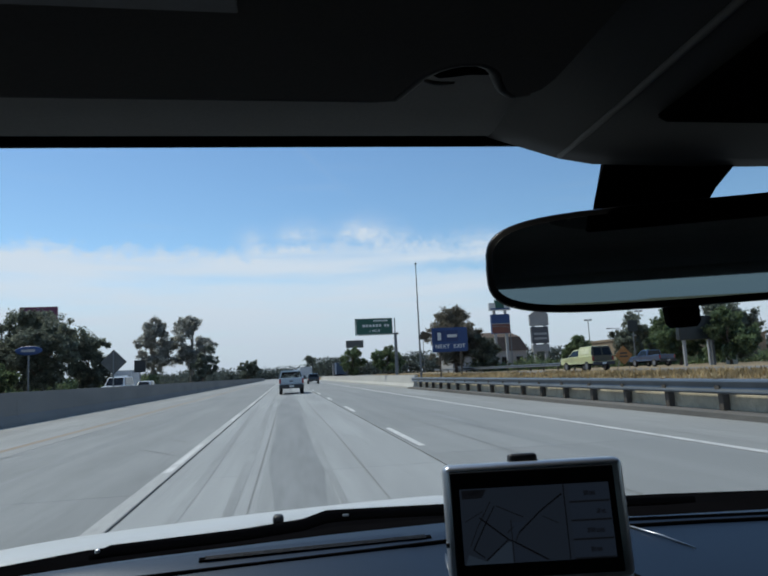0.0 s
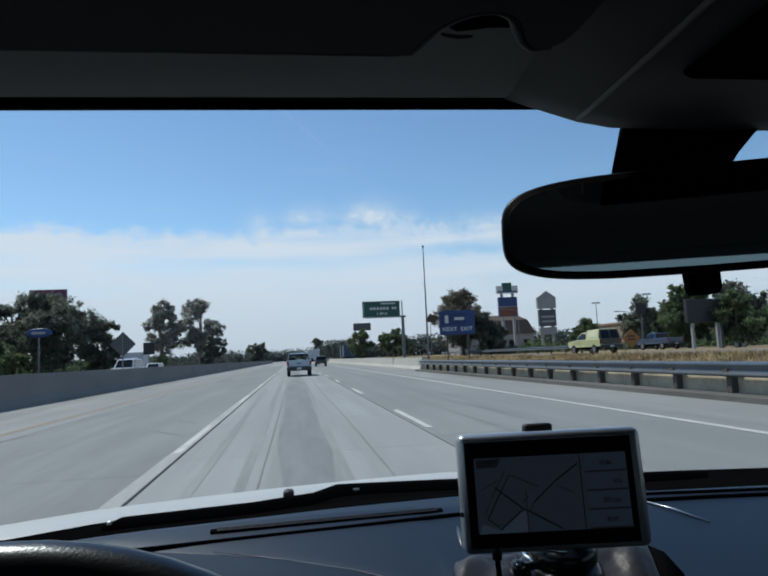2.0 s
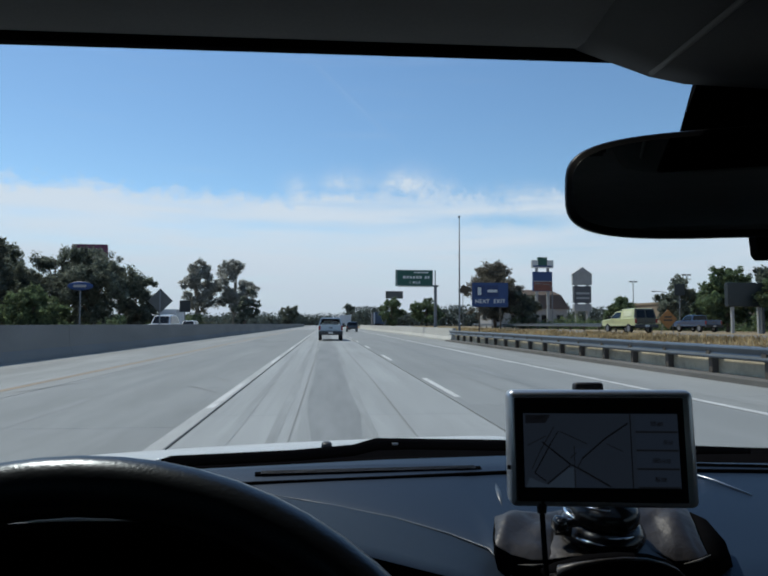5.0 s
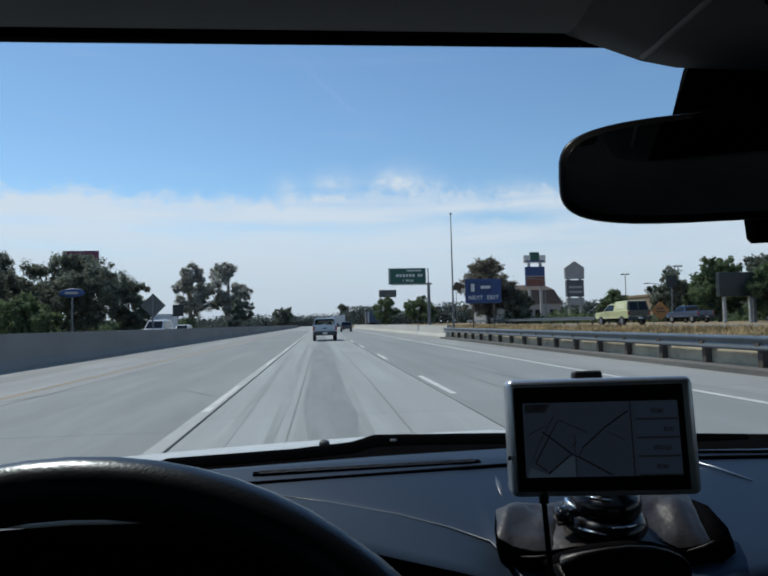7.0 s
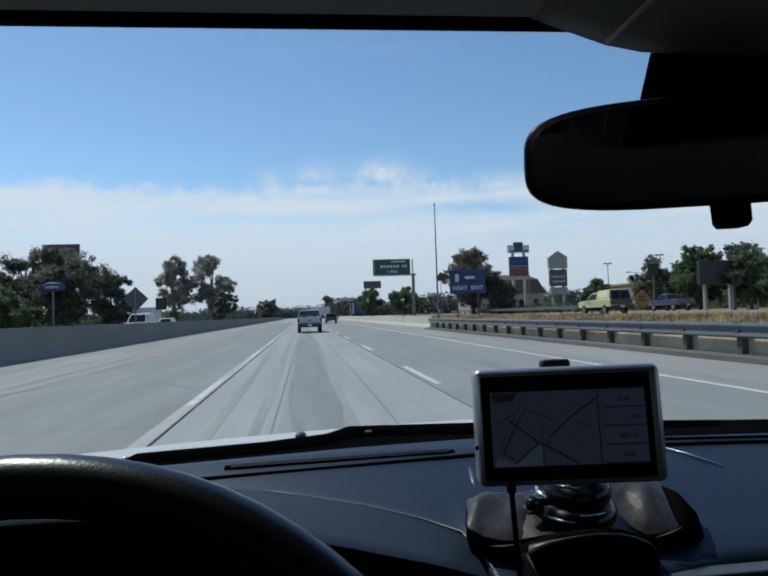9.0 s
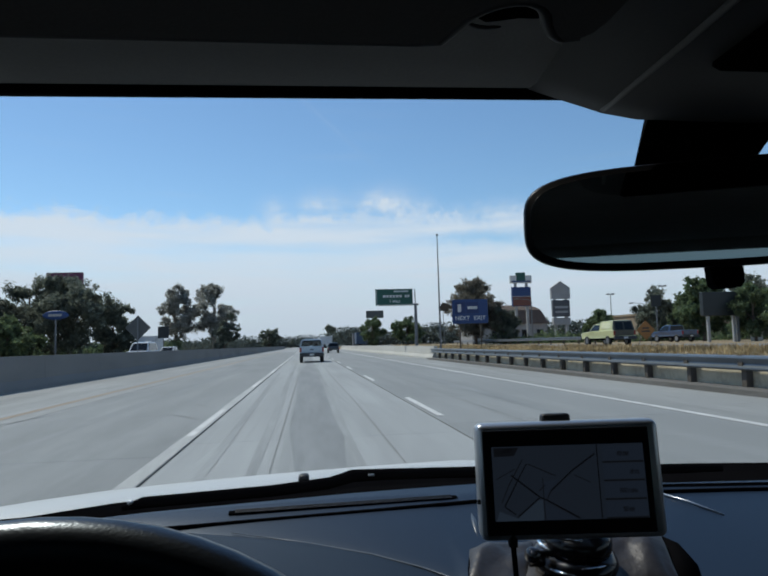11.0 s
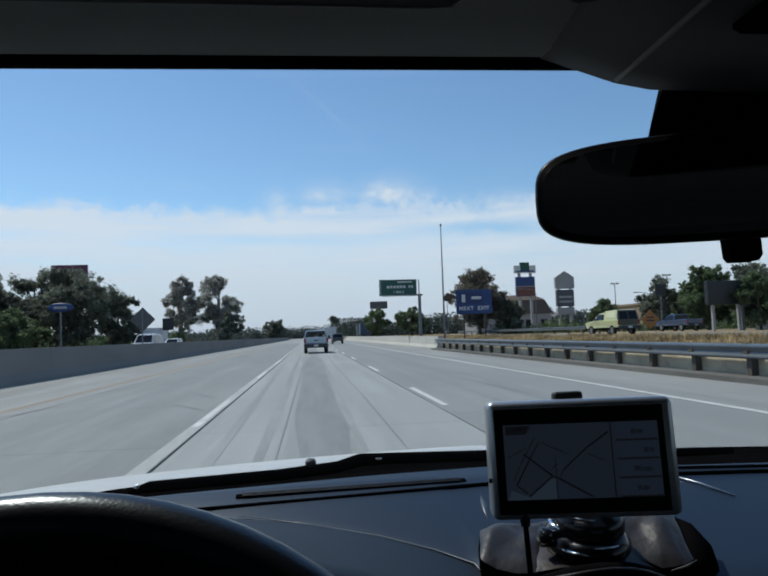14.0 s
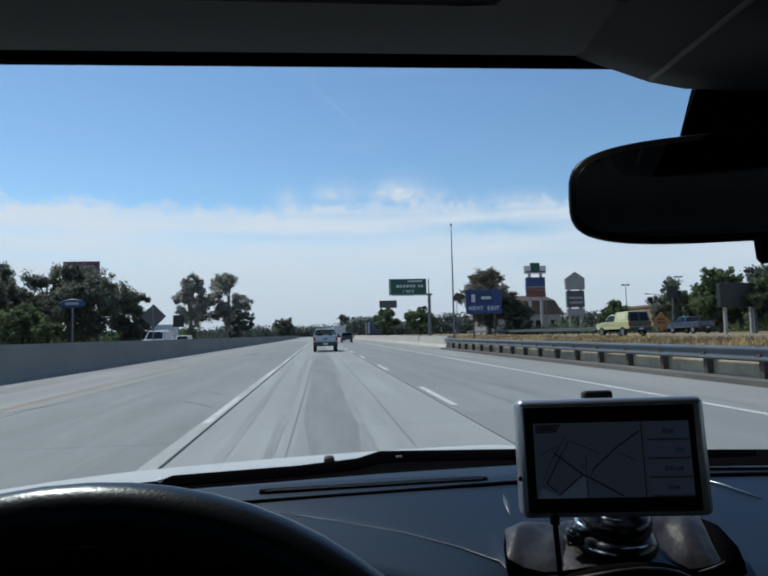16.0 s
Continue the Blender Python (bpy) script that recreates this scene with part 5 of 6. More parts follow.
part("cradle_neck", bm, GLOSS_BLACK, mount, smooth=True)
bm = bmesh.new()
tube(bm, [(0.216, 0.496, 1.0465), (0.209, 0.494, 1.0470), (0.2065, 0.4935, 1.0470), (0.2015, 0.4925, 1.0472), (0.1990, 0.492, 1.0472)], [0.0030, 0.0030, 0.0055, 0.0058, 0.0035], 14)
part("locking_knob", bm, GLOSS_BLACK, mount, smooth=True)
bm = bmesh.new()
tube(bm, [(0.220, 0.505, 1.040), (0.210, 0.503, 1.0395), (0.204, 0.5025, 1.039)], [0.003, 0.0042, 0.003], 10)
part("release_lever", bm, GLOSS_BLACK, mount, smooth=True)
# Chrome arcs modelled where bright reflections lie on the glossy joint.
for a0, a1, r, z, w in ((212, 250, 0.0310, 1.0400, 0.0013), (256, 296, 0.0285, 1.0440, 0.0010), (205, 262, 0.0245, 1.0610, 0.0012), (160, 205, 0.0262, 1.0500, 0.0016)):
    bm = bmesh.new()
    arc = [radians(a0 + (a1 - a0) * k / 8) for k in range(9)]
    tube(bm, [(0.2415 + r * math.cos(t), 0.5105 + r * math.sin(t), z + 0.17 * r * math.sin(t)) for t in arc], [w * (0.15 + math.sin(math.pi * k / 8)) for k in range(9)], 6)
    part("bright_edge", bm, CHROME, mount, smooth=True)

base = Vector((0.238, 0.512, dash_z(0.512)))
for ob in list(mount.children):
    ob.matrix_basis = Matrix.Translation(-base)
mount.matrix_basis = Matrix.Translation(base)

cable = thing("power_cable", "black power cable hanging from the navigator", "cable")
bm = bmesh.new()
tube(bm, [(0.176, 0.450, 1.074), (0.1755, 0.444, 1.05), (0.176, 0.440, 1.02), (0.177, 0.445, 0.97), (0.18, 0.452, 0.90)], 0.0018, 8)
part("lead", bm, DULL_BLACK, cable, smooth=True)
bm = bmesh.new()
tube(bm, [(0.176, 0.450, 1.080), (0.176, 0.449, 1.068)], [0.004, 0.003], 8)
part("plug", bm, BLACK, cable, smooth=True)


# ---- vehicles ----
def paint(name, color):
    return surf(name, color, 0.25, scale=4, fine=50, var=0.06, bump=0.0, coat=0.5)


RED_LAMP = surf("red_lamp", (0.25, 0.012, 0.012), 0.2, scale=20, fine=100, var=0.2, bump=0.0)
CLEAR_LAMP = surf("clear_lamp", (0.6, 0.6, 0.58), 0.15, scale=20, fine=100, var=0.1, bump=0.0)
PLATE = surf("plate_white", (0.6, 0.6, 0.58), 0.5, scale=20, fine=100, var=0.1)
TRIM_GREY = surf("bumper_grey", (0.028, 0.030, 0.033), 0.5, scale=6, fine=80, var=0.2)


def quad_box(bm, pts, out, t=0.012):
    """A thin slab on four points, pushed out along a vector."""
    o = Vector(out).normalized()
    a = [bm.verts.new(Vector(p) - o * t) for p in pts]
    b = [bm.verts.new(Vector(p) + o * t) for p in pts]
    bm.faces.new(a[::-1])
    bm.faces.new(b)
    for k in range(4):
        bm.faces.new((a[k], a[(k + 1) % 4], b[(k + 1) % 4], b[k]))
    bmesh.ops.recalc_face_normals(bm, faces=bm.faces)


def lamps(top, hw, yr, yf, z0, z1, zf):
    for s in (-1, 1):
        bm = bmesh.new()
        rbox(bm, (s * (hw - 0.09), yr, (z0 + z1) / 2), (0.15, 0.05, z1 - z0), 0.015)
        part("tail_light", bm, RED_LAMP, top)
        bm = bmesh.new()
        rbox(bm, (s * (hw - 0.16), yf, zf), (0.24, 0.05, 0.16), 0.02)
        part("headlight", bm, CLEAR_LAMP, top)


def pickup(m, mat, label, bed_cap=None, cap_mat=None, clear=False):
    """A pickup truck: cab, bed, tailgate, bumpers, wheels; with a cap over the bed if asked."""
    top = thing("pickup_truck", label, "pickup truck", m=m)
    hw = 0.86
    bm = bmesh.new()
    slab_side(bm, [(-2.45, 0.55), (2.35, 0.50), (2.45, 0.75), (2.35, 0.98), (0.95, 1.08), (-2.45, 1.13)], [hw - 0.05, hw - 0.05, hw - 0.08, hw - 0.06, hw, hw], 0.05)
    part("body", bm, mat, top)
    pane = CAR_GLASS if clear else DARK_GLASS
    bm = bmesh.new()
    if clear:
        slab_side(bm, [(-0.52, 1.50), (0.62, 1.50), (0.45, 1.60), (0.25, 1.64), (-0.30, 1.64), (-0.50, 1.60)], [hw - 0.14, hw - 0.14, hw - 0.17, hw - 0.20, hw - 0.20, hw - 0.17], 0.03)
        cab = part("cab_roof", bm, mat, top)
        for s in (-1, 1):
            for y0, y1 in ((-0.52, -0.48), (1.16, 0.56), (0.35, 0.12)):
                bm = bmesh.new()
                tube(bm, [(s * (hw - 0.06), y0, 1.0), (s * (hw - 0.17), y1, 1.54)], [0.06, 0.045], 8)
                part("pillar", bm, mat, cab)
            bm = bmesh.new()
            rbox(bm, (s * 0.36, -0.30, 1.06), (0.50, 0.16, 0.26), 0.05)
            seat = part("seat", bm, CABIN, top)
            bm = bmesh.new()
            rbox(bm, (s * 0.36, -0.30, 1.25), (0.24, 0.10, 0.15), 0.04)
            part("headrest", bm, CABIN, seat)
    else:
        slab_side(bm, [(-0.55, 1.02), (1.25, 1.02), (0.55, 1.56), (0.25, 1.62), (-0.30, 1.62), (-0.52, 1.56)], [hw - 0.03, hw - 0.03, hw - 0.17, hw - 0.20, hw - 0.20, hw - 0.17], 0.05)
        part("cab", bm, mat, top)
    bm = bmesh.new()
    quad_box(bm, [(-0.72, -0.562, 1.08), (0.72, -0.562, 1.08), (0.60, -0.552, 1.55), (-0.60, -0.552, 1.55)], (0, -1, 0.05))
    back = part("rear_window", bm, pane, top)
    # Wide black seal tubes also stand in for shade on the cab frame.
    if clear:
        for a, b in (((-0.73, 1.09), (0.73, 1.09)), ((-0.61, 1.53), (0.61, 1.53)), ((-0.73, 1.09), (-0.61, 1.53)), ((0.73, 1.09), (0.61, 1.53))):
            bm = bmesh.new()
            tube(bm, [(a[0], -0.575, a[1]), (b[0], -0.565, b[1])], 0.035, 8)
            part("seal", bm, DULL_BLACK, back)
    bm = bmesh.new()
    quad_box(bm, [(-0.66, 1.20, 1.09), (0.66, 1.20, 1.09), (0.58, 0.62, 1.54), (-0.58, 0.62, 1.54)], (0, 0.6, 0.7), 0.02)
    part("windscreen", bm, pane, top)
    for s in (-1, 1):
        bm = bmesh.new()
        quad_box(bm, [(s * 0.825, -0.40, 1.10), (s * 0.825, 0.98, 1.10), (s * 0.70, 0.42, 1.53), (s * 0.70, -0.36, 1.53)], (s, 0, 0.25), 0.014)
        part("side_window", bm, pane, top)
        bm = bmesh.new()
        rbox(bm, (s * 0.99, 0.85, 1.16), (0.18, 0.10, 0.17), 0.03)
        part("door_mirror", bm, TRIM_GREY, top)
    bm = bmesh.new()
    rbox(bm, (0, -2.465, 0.91), (1.44, 0.05, 0.42), 0.02)
    gate = part("tailgate", bm, cap_mat or mat, top)
    bm = bmesh.new()
    rbox(bm, (0, -2.495, 0.90), (0.26, 0.02, 0.07), 0.01)
    part("handle", bm, TRIM_GREY, gate)
    bm = bmesh.new()
    rbox(bm, (0, -2.55, 0.55), (1.70, 0.16, 0.24), 0.03)
    bumper = part("rear_bumper", bm, TRIM_GREY, top, "dark rear bumper")
    bm = bmesh.new()
    rbox(bm, (0, -2.635, 0.56), (0.31, 0.01, 0.13), 0.004)
    part("plate", bm, PLATE, bumper)
    bm = bmesh.new()
    rbox(bm, (0, 2.46, 0.56), (1.66, 0.14, 0.2), 0.04)
    part("front_bumper", bm, TRIM_GREY, top)
    lamps(top, hw, -2.46, 2.42, 0.74, 1.06, 0.84)
    if bed_cap:
        bm = bmesh.new()
        slab_side(bm, [(-2.30, 1.03), (-0.50, 1.03), (-0.50, 1.76), (-2.10, 1.80), (-2.22, 1.74)], [hw - 0.02, hw - 0.02, hw - 0.15, hw - 0.17, hw - 0.16], 0.05)
        cap = part("bed_cap", bm, mat, top, bed_cap)
        bm = bmesh.new()
        slab_side(bm, [(-2.46, 1.03), (-2.26, 1.03), (-2.17, 1.775), (-2.28, 1.76)], [hw - 0.02, hw - 0.02, hw - 0.15, hw - 0.16], 0.03)
        part("cap_door", bm, cap_mat, cap, "rear door of the cap, coloured dark as shaded")
        for s in (-1, 1):
            bm = bmesh.new()
            quad_box(bm, [(s * 0.36 - 0.30, -2.455, 1.12), (s * 0.36 + 0.30, -2.455, 1.12), (s * 0.33 + 0.26, -2.32, 1.66), (s * 0.33 - 0.26, -2.32, 1.66)], (0, -1, 0.24), 0.02)
            part("cap_window", bm, DARK_GLASS, cap)
            bm = bmesh.new()
            quad_box(bm, [(s * 0.815, -2.0, 1.22), (s * 0.815, -0.75, 1.22), (s * 0.735, -0.78, 1.62), (s * 0.735, -1.95, 1.62)], (s, 0, 0.2), 0.016)
            part("cap_side_panel", bm, PALE_CAP, cap)
    for x in (-0.74, 0.74):
        for y in (-1.55, 1.50):
            road_wheel(top, x, y, 0.36, 0.22)
    bm = bmesh.new()
    rbox(bm, (0, 0, 0.48), (1.2, 4.4, 0.16), 0.03)
    part("chassis", bm, DULL_BLACK, top)
    return top


def saloon(m, mat, label, tall=1.45, length=4.5, kind="car"):
    """A car or, when tall, an off-roader."""
    top = thing(kind, label, "car", m=m)
    h, L, hw = tall, length / 2, 0.86
    bm = bmesh.new()
    slab_side(bm, [(-L, 0.42), (L, 0.40), (L + 0.02, 0.66), (L - 0.35, 0.60 * h), (-L + 0.05, 0.63 * h), (-L - 0.02, 0.70)], [hw - 0.08, hw - 0.08, hw - 0.1, hw - 0.04, hw - 0.04, hw - 0.08], 0.07, 3)
    part("body", bm, mat, top)
    bm = bmesh.new()
    back = -L + (0.12 if tall > 1.6 else 0.7)
    slab_side(bm, [(back, 0.60 * h), (L - 1.05, 0.60 * h), (L - 1.75, h - 0.05), (L - 2.0, h), (back + 0.5, h), (back + 0.22, h - 0.05)], [hw - 0.06, hw - 0.06, hw - 0.22, hw - 0.24, hw - 0.24, hw - 0.2], 0.05, 3)
    part("roof", bm, mat, top)
    bm = bmesh.new()
    quad_box(bm, [(-0.66, L - 1.08, 0.64 * h), (0.66, L - 1.08, 0.64 * h), (0.56, L - 1.68, h - 0.09), (-0.56, L - 1.68, h - 0.09)], (0, 0.7, 0.7), 0.02)
    part("windscreen", bm, DARK_GLASS, top)
    bm = bmesh.new()
    quad_box(bm, [(-0.62, back + 0.02, 0.65 * h), (0.62, back + 0.02, 0.65 * h), (0.52, back + 0.2, h - 0.1), (-0.52, back + 0.2, h - 0.1)], (0, -1, 0.4), 0.02)
    part("rear_window", bm, DARK_GLASS, top)
    for s in (-1, 1):
        bm = bmesh.new()
        quad_box(bm, [(s * 0.80, back + 0.25, 0.64 * h), (s * 0.80, L - 1.25, 0.64 * h), (s * 0.66, L - 1.80, h - 0.08), (s * 0.66, back + 0.5, h - 0.08)], (s, 0, 0.3), 0.016)
        part("side_window", bm, DARK_GLASS, top)
    lamps(top, hw, -L, L - 0.02, 0.58, 0.78, 0.60)
    for x in (-0.72, 0.72):
        for y in (-L + 0.85, L - 0.85):
            road_wheel(top, x, y, 0.33, 0.2)
    return top


SILVER_BLUE = paint("silver_blue_paint", (0.36, 0.44, 0.50))
PALE_YELLOW = paint("pale_yellow_paint", (0.64, 0.64, 0.33))
PALE_CAP = paint("pale_cap_panel", (0.72, 0.70, 0.42))
BLUE_PAINT = paint("blue_paint", (0.04, 0.07, 0.14))
OFF_WHITE = paint("off_white_paint", (0.66, 0.67, 0.68))
DARK_PAINT = paint("dark_paint", (0.03, 0.033, 0.038))
# Shade on the yellow pickup's tailgate and cap door, as a dark colour.
CAP_SHADED = surf("cap_in_shade", (0.055, 0.052, 0.032), 0.4, scale=4, fine=40, var=0.2)
pickup(pose(0.42, 47.6, 0, 0, 0, 0), SILVER_BLUE, "silver-blue pickup truck driving ahead in the same lane", clear=True)
pickup(pose(22.3, 45.5, 0.575, 0, 0, 3), PALE_YELLOW, "pale yellow pickup with tall bed cap, rear coloured as shaded", "pale yellow cap as tall as the cab", CAP_SHADED)
pickup(pose(35.2, 58, 0.545, 0, 0, 4), BLUE_PAINT, "dark blue pickup truck beyond the frontage road")
saloon(pose(-13.6, 56, 0.0, 0, 0, 180), OFF_WHITE, "white off-roader coming along the opposite carriageway", 1.85, 4.8)
saloon(pose(-16.0, 78, 0.0, 0, 0, 180), OFF_WHITE, "white car far along the opposite carriageway", 1.5)
saloon(pose(-20.5, 38, 0.0, 0, 0, 180), DARK_PAINT, "dark car on the opposite carriageway", 1.5)
saloon(pose(4.0, 96, 0.0), DARK_PAINT, "dark car far ahead in the next lane", 1.5)


def box_truck(m, cab_mat, box_mat, label, h=3.2, L=7.0):
    top = thing("box_truck", label, "truck", m=m)
    bm = bmesh.new()
    rbox(bm, (0, -0.9, (h + 0.95) / 2), (2.3, L - 2.0, h - 0.95), 0.04)
    part("cargo_box", bm, box_mat, top)
    for i in range(6):
        bm = bmesh.new()
        rbox(bm, (1.16, -3.0 + i * 0.85, (h + 0.95) / 2), (0.02, 0.05, h - 1.1), 0.006)
        part("box_rib", bm, GALV, top)
    bm = bmesh.new()
    slab_side(bm, [(1.65, 0.6), (3.3, 0.6), (3.35, 1.4), (2.95, 2.35), (1.65, 2.45)], [1.0, 1.0, 1.0, 0.9, 0.9], 0.08)
    part("cab", bm, cab_mat, top)
    bm = bmesh.new()
    quad_box(bm, [(-0.85, 3.33, 1.45), (0.85, 3.33, 1.45), (0.78, 3.0, 2.2), (-0.78, 3.0, 2.2)], (0, 0.9, 0.4), 0.03)
    part("windscreen", bm, DARK_GLASS, top)
    bm = bmesh.new()
    rbox(bm, (0, -0.2, 0.75), (1.0, L - 0.8, 0.25), 0.03)
    part("chassis", bm, DULL_BLACK, top)
    for x in (-0.95, 0.95):
        for y in (-2.4, 2.4):
            road_wheel(top, x, y, 0.45, 0.28)


BOX_WHITE = surf("white_box_panel", (0.55, 0.56, 0.57), 0.5, scale=1.5, fine=20, var=0.12)
BOX_BLUE = surf("blue_trailer", (0.035, 0.07, 0.13), 0.5, scale=1.5, fine=20, var=0.15)
box_truck(pose(-21.5, 92, 0, 0, 0, 180), OFF_WHITE, BOX_WHITE, "white box truck on the opposite carriageway", 3.1)
box_truck(pose(3.9, 128, 0), OFF_WHITE, BOX_WHITE, "white box van far ahead", 2.9, 6.0)
box_truck(pose(14.5, 175, 0.3, 0, 0, 0), BLUE_PAINT, BOX_BLUE, "blue truck with a tall box beside the road far ahead", 4.0, 8.0)

# ---- signs and poles ----
SIGN_GREEN = surf("sign_green", (0.012, 0.085, 0.065), 0.5, scale=2, fine=30, var=0.12, bump=0.0)
SIGN_BLUE = surf("sign_blue", (0.014, 0.05, 0.17), 0.5, scale=2, fine=30, var=0.12, bump=0.0)
SIGN_DEEP = surf("sign_deep_blue", (0.008, 0.03, 0.12), 0.5, scale=2, fine=30, var=0.12, bump=0.0)
SIGN_ORANGE = surf("sign_orange", (0.30, 0.13, 0.03), 0.5, scale=2, fine=30, var=0.15, bump=0.0)
SIGN_WHITE = surf("sign_white", (0.6, 0.62, 0.62), 0.5, scale=2, fine=30, var=0.1, bump=0.0)
SIGN_BACK = surf("sign_back", (0.1, 0.105, 0.105), 0.6, 0.4, scale=2, fine=30, var=0.2)
SIGN_DARK = surf("dark_sign_face", (0.012, 0.018, 0.02), 0.5, scale=2, fine=30, var=0.2)
TOWER_PINK = surf("magenta_sign", (0.11, 0.022, 0.07), 0.5, scale=1, fine=20, var=0.25)
TOWER_GREY = surf("tower_cladding", (0.33, 0.335, 0.34), 0.7, scale=1, fine=20, var=0.15)
TOWER_DARK = surf("tower_dark_panel", (0.08, 0.085, 0.1), 0.5, scale=1, fine=20, var=0.2)
FACE = pose(0, 0, 0, 90, 0, 0)


def bar(parent, x, y, z, w, h, mat, name="lettering_bar"):
    bm = bmesh.new()
    rbox(bm, (x, y, z), (w, 0.012, h), 0.003)
    return part(name, bm, mat, parent)


# green exit sign on a single arm
gx, gy = 8.5, 60.0
sign = thing("exit_sign", "large green exit sign with white lettering on a grey post", "road sign", m=pose(0, gy, 0))
bm = bmesh.new()
rbox(bm, (gx - 0.05, 0, 5.55), (3.5, 0.06, 1.55), 0.02)
rbox(bm, (gx - 1.83, 0.12, 5.55), (0.07, 0.30, 1.60), 0.02)
panel = part("sign_panel", bm, SIGN_GREEN, sign, "green panel with a white border")
for z in (4.80, 6.30):
    bar(panel, gx - 0.05, -0.036, z, 3.44, 0.04, SIGN_WHITE, "border")
for x in (gx - 1.77, gx + 1.67):
    bar(panel, x, -0.036, 5.55, 0.04, 1.48, SIGN_WHITE, "border")
for i, w in enumerate((0.26, 0.2, 0.22, 0.2, 0.24, 0.22)):
    bar(panel, gx - 1.05 + i * 0.31, -0.037, 5.62, w, 0.24, SIGN_WHITE)
for i in range(2):
    bar(panel, gx + 1.0 + i * 0.26, -0.037, 5.62, 0.18, 0.24, SIGN_WHITE)
bar(panel, gx + 0.55, -0.037, 6.08, 1.4, 0.13, SIGN_WHITE)
words("1 MILE", 0.34, SIGN_WHITE, panel, Matrix.Translation((gx - 0.05, -0.036, 5.12)) @ FACE)
bm = bmesh.new()
tube(bm, [(gx + 1.95, 0.12, -0.05), (gx + 1.95, 0.12, 4.75)], [0.17, 0.14], 14)
part("post", bm, POLE_GREY, sign)
bm = bmesh.new()
tube(bm, [(gx - 1.6, 0.14, 4.82), (gx + 2.25, 0.14, 4.82)], 0.09, 8)
part("arm", bm, POLE_GREY, sign)
for x in (gx + 1.93, gx - 1.2, gx + 0.6):
    bm = bmesh.new()
    tube(bm, [(x, 0.12, 4.8), (x, 0.12, 6.3)], 0.05, 8)
    part("bracket", bm, POLE_GREY, sign)
# blue service sign on two posts
sign = thing("service_sign", "blue roadside service sign with white lettering", "road sign", m=pose(15.2, 58, ground_z(15.2)))
bm = bmesh.new()
rbox(bm, (0, 0, 3.5), (3.4, 0.05, 2.25), 0.02)
panel = part("sign_panel", bm, SIGN_BLUE, sign, "blue panel")
bar(panel, -0.95, -0.028, 3.85, 1.0, 1.05, SIGN_DEEP, "logo_field")
bar(panel, 0.22, -0.028, 3.85, 1.15, 1.05, SIGN_DEEP, "logo_field")
bar(panel, -1.0, -0.036, 3.82, 0.34, 0.72, SIGN_WHITE, "emblem")
bar(panel, 0.22, -0.036, 3.85, 0.92, 0.26, SIGN_WHITE)
words("NEXT  EXIT", 0.50, SIGN_WHITE, panel, Matrix.Translation((0, -0.028, 2.88)) @ FACE)
for x in (-1.0, 1.0):
    bm = bmesh.new()
    rbox(bm, (x, 0.08, 1.2), (0.12, 0.10, 2.5), 0.01)
    part("post", bm, POST_WOOD, sign)
# back of a dark message sign on legs
sign = thing("message_sign", "dark message board seen from behind on pale legs", "road sign", m=pose(34.8, 50, ground_z(34.8)))
bm = bmesh.new()
rbox(bm, (0, 0, 3.2), (3.6, 0.5, 2.0), 0.05)
part("cabinet", bm, SIGN_DARK, sign)
for x in (-1.3, 1.0, 1.35):
    bm = bmesh.new()
    rbox(bm, (x, 0, 1.12), (0.22, 0.22, 2.3), 0.02)
    part("leg", bm, TOWER_GREY if x != 1.35 else POLE_GREY, sign)
bm = bmesh.new()
rbox(bm, (3.0, 0, 0.55), (0.8, 0.5, 1.15), 0.04)
part("control_box", bm, PARAPET, sign)
# diamond sign on the median, seen from behind
sign = thing("warning_sign", "grey back of a diamond warning sign on the median", "road sign", m=pose(-9.23, 37, 1.09))
bm = bmesh.new()
rbox(bm, (0, 0, 0), (0.98, 0.02, 0.98), 0.02, 2, Matrix.Rotation(radians(45), 4, "Y"))
bmesh.ops.translate(bm, vec=(0, 0.03, 1.35), verts=bm.verts)
part("sign_panel", bm, SIGN_BACK, sign)
bm = bmesh.new()
rbox(bm, (0, -0.01, 0.95), (0.07, 0.04, 1.95), 0.006)
part("post", bm, POLE_GREY, sign)
# orange diamond sign beyond the guardrail
sign = thing("works_sign", "orange diamond road works sign on a low stand", "road sign", m=pose(27.9, 50, 0.53))
bm = bmesh.new()
rbox(bm, (0, 0, 0), (1.15, 0.03, 1.15), 0.02, 2, Matrix.Rotation(radians(45), 4, "Y"))
bmesh.ops.translate(bm, vec=(0, -0.03, 1.15), verts=bm.verts)
panel = part("sign_panel", bm, SIGN_ORANGE, sign, "faded orange panel")
for z, w in ((1.32, 0.62), (1.06, 0.74)):
    bar(panel, 0, -0.052, z, w, 0.12, SIGN_DARK)
for x in (-0.35, 0.35):
    bm = bmesh.new()
    tube(bm, [(x * 1.6, 0.15, 0.0), (x, 0.0, 0.95)], 0.025, 6)
    part("leg", bm, POLE_GREY, sign)
# oval sign on a pole
sign = thing("oval_sign", "dark blue oval dealer sign on a tall pole", "advertising sign", m=pose(-29.4, 80, 0))
bm = bmesh.new()
bmesh.ops.create_uvsphere(bm, u_segments=32, v_segments=12, radius=1.0)
bmesh.ops.scale(bm, vec=(1.5, 0.22, 0.55), verts=bm.verts)
bmesh.ops.translate(bm, vec=(0, 0, 5.6), verts=bm.verts)
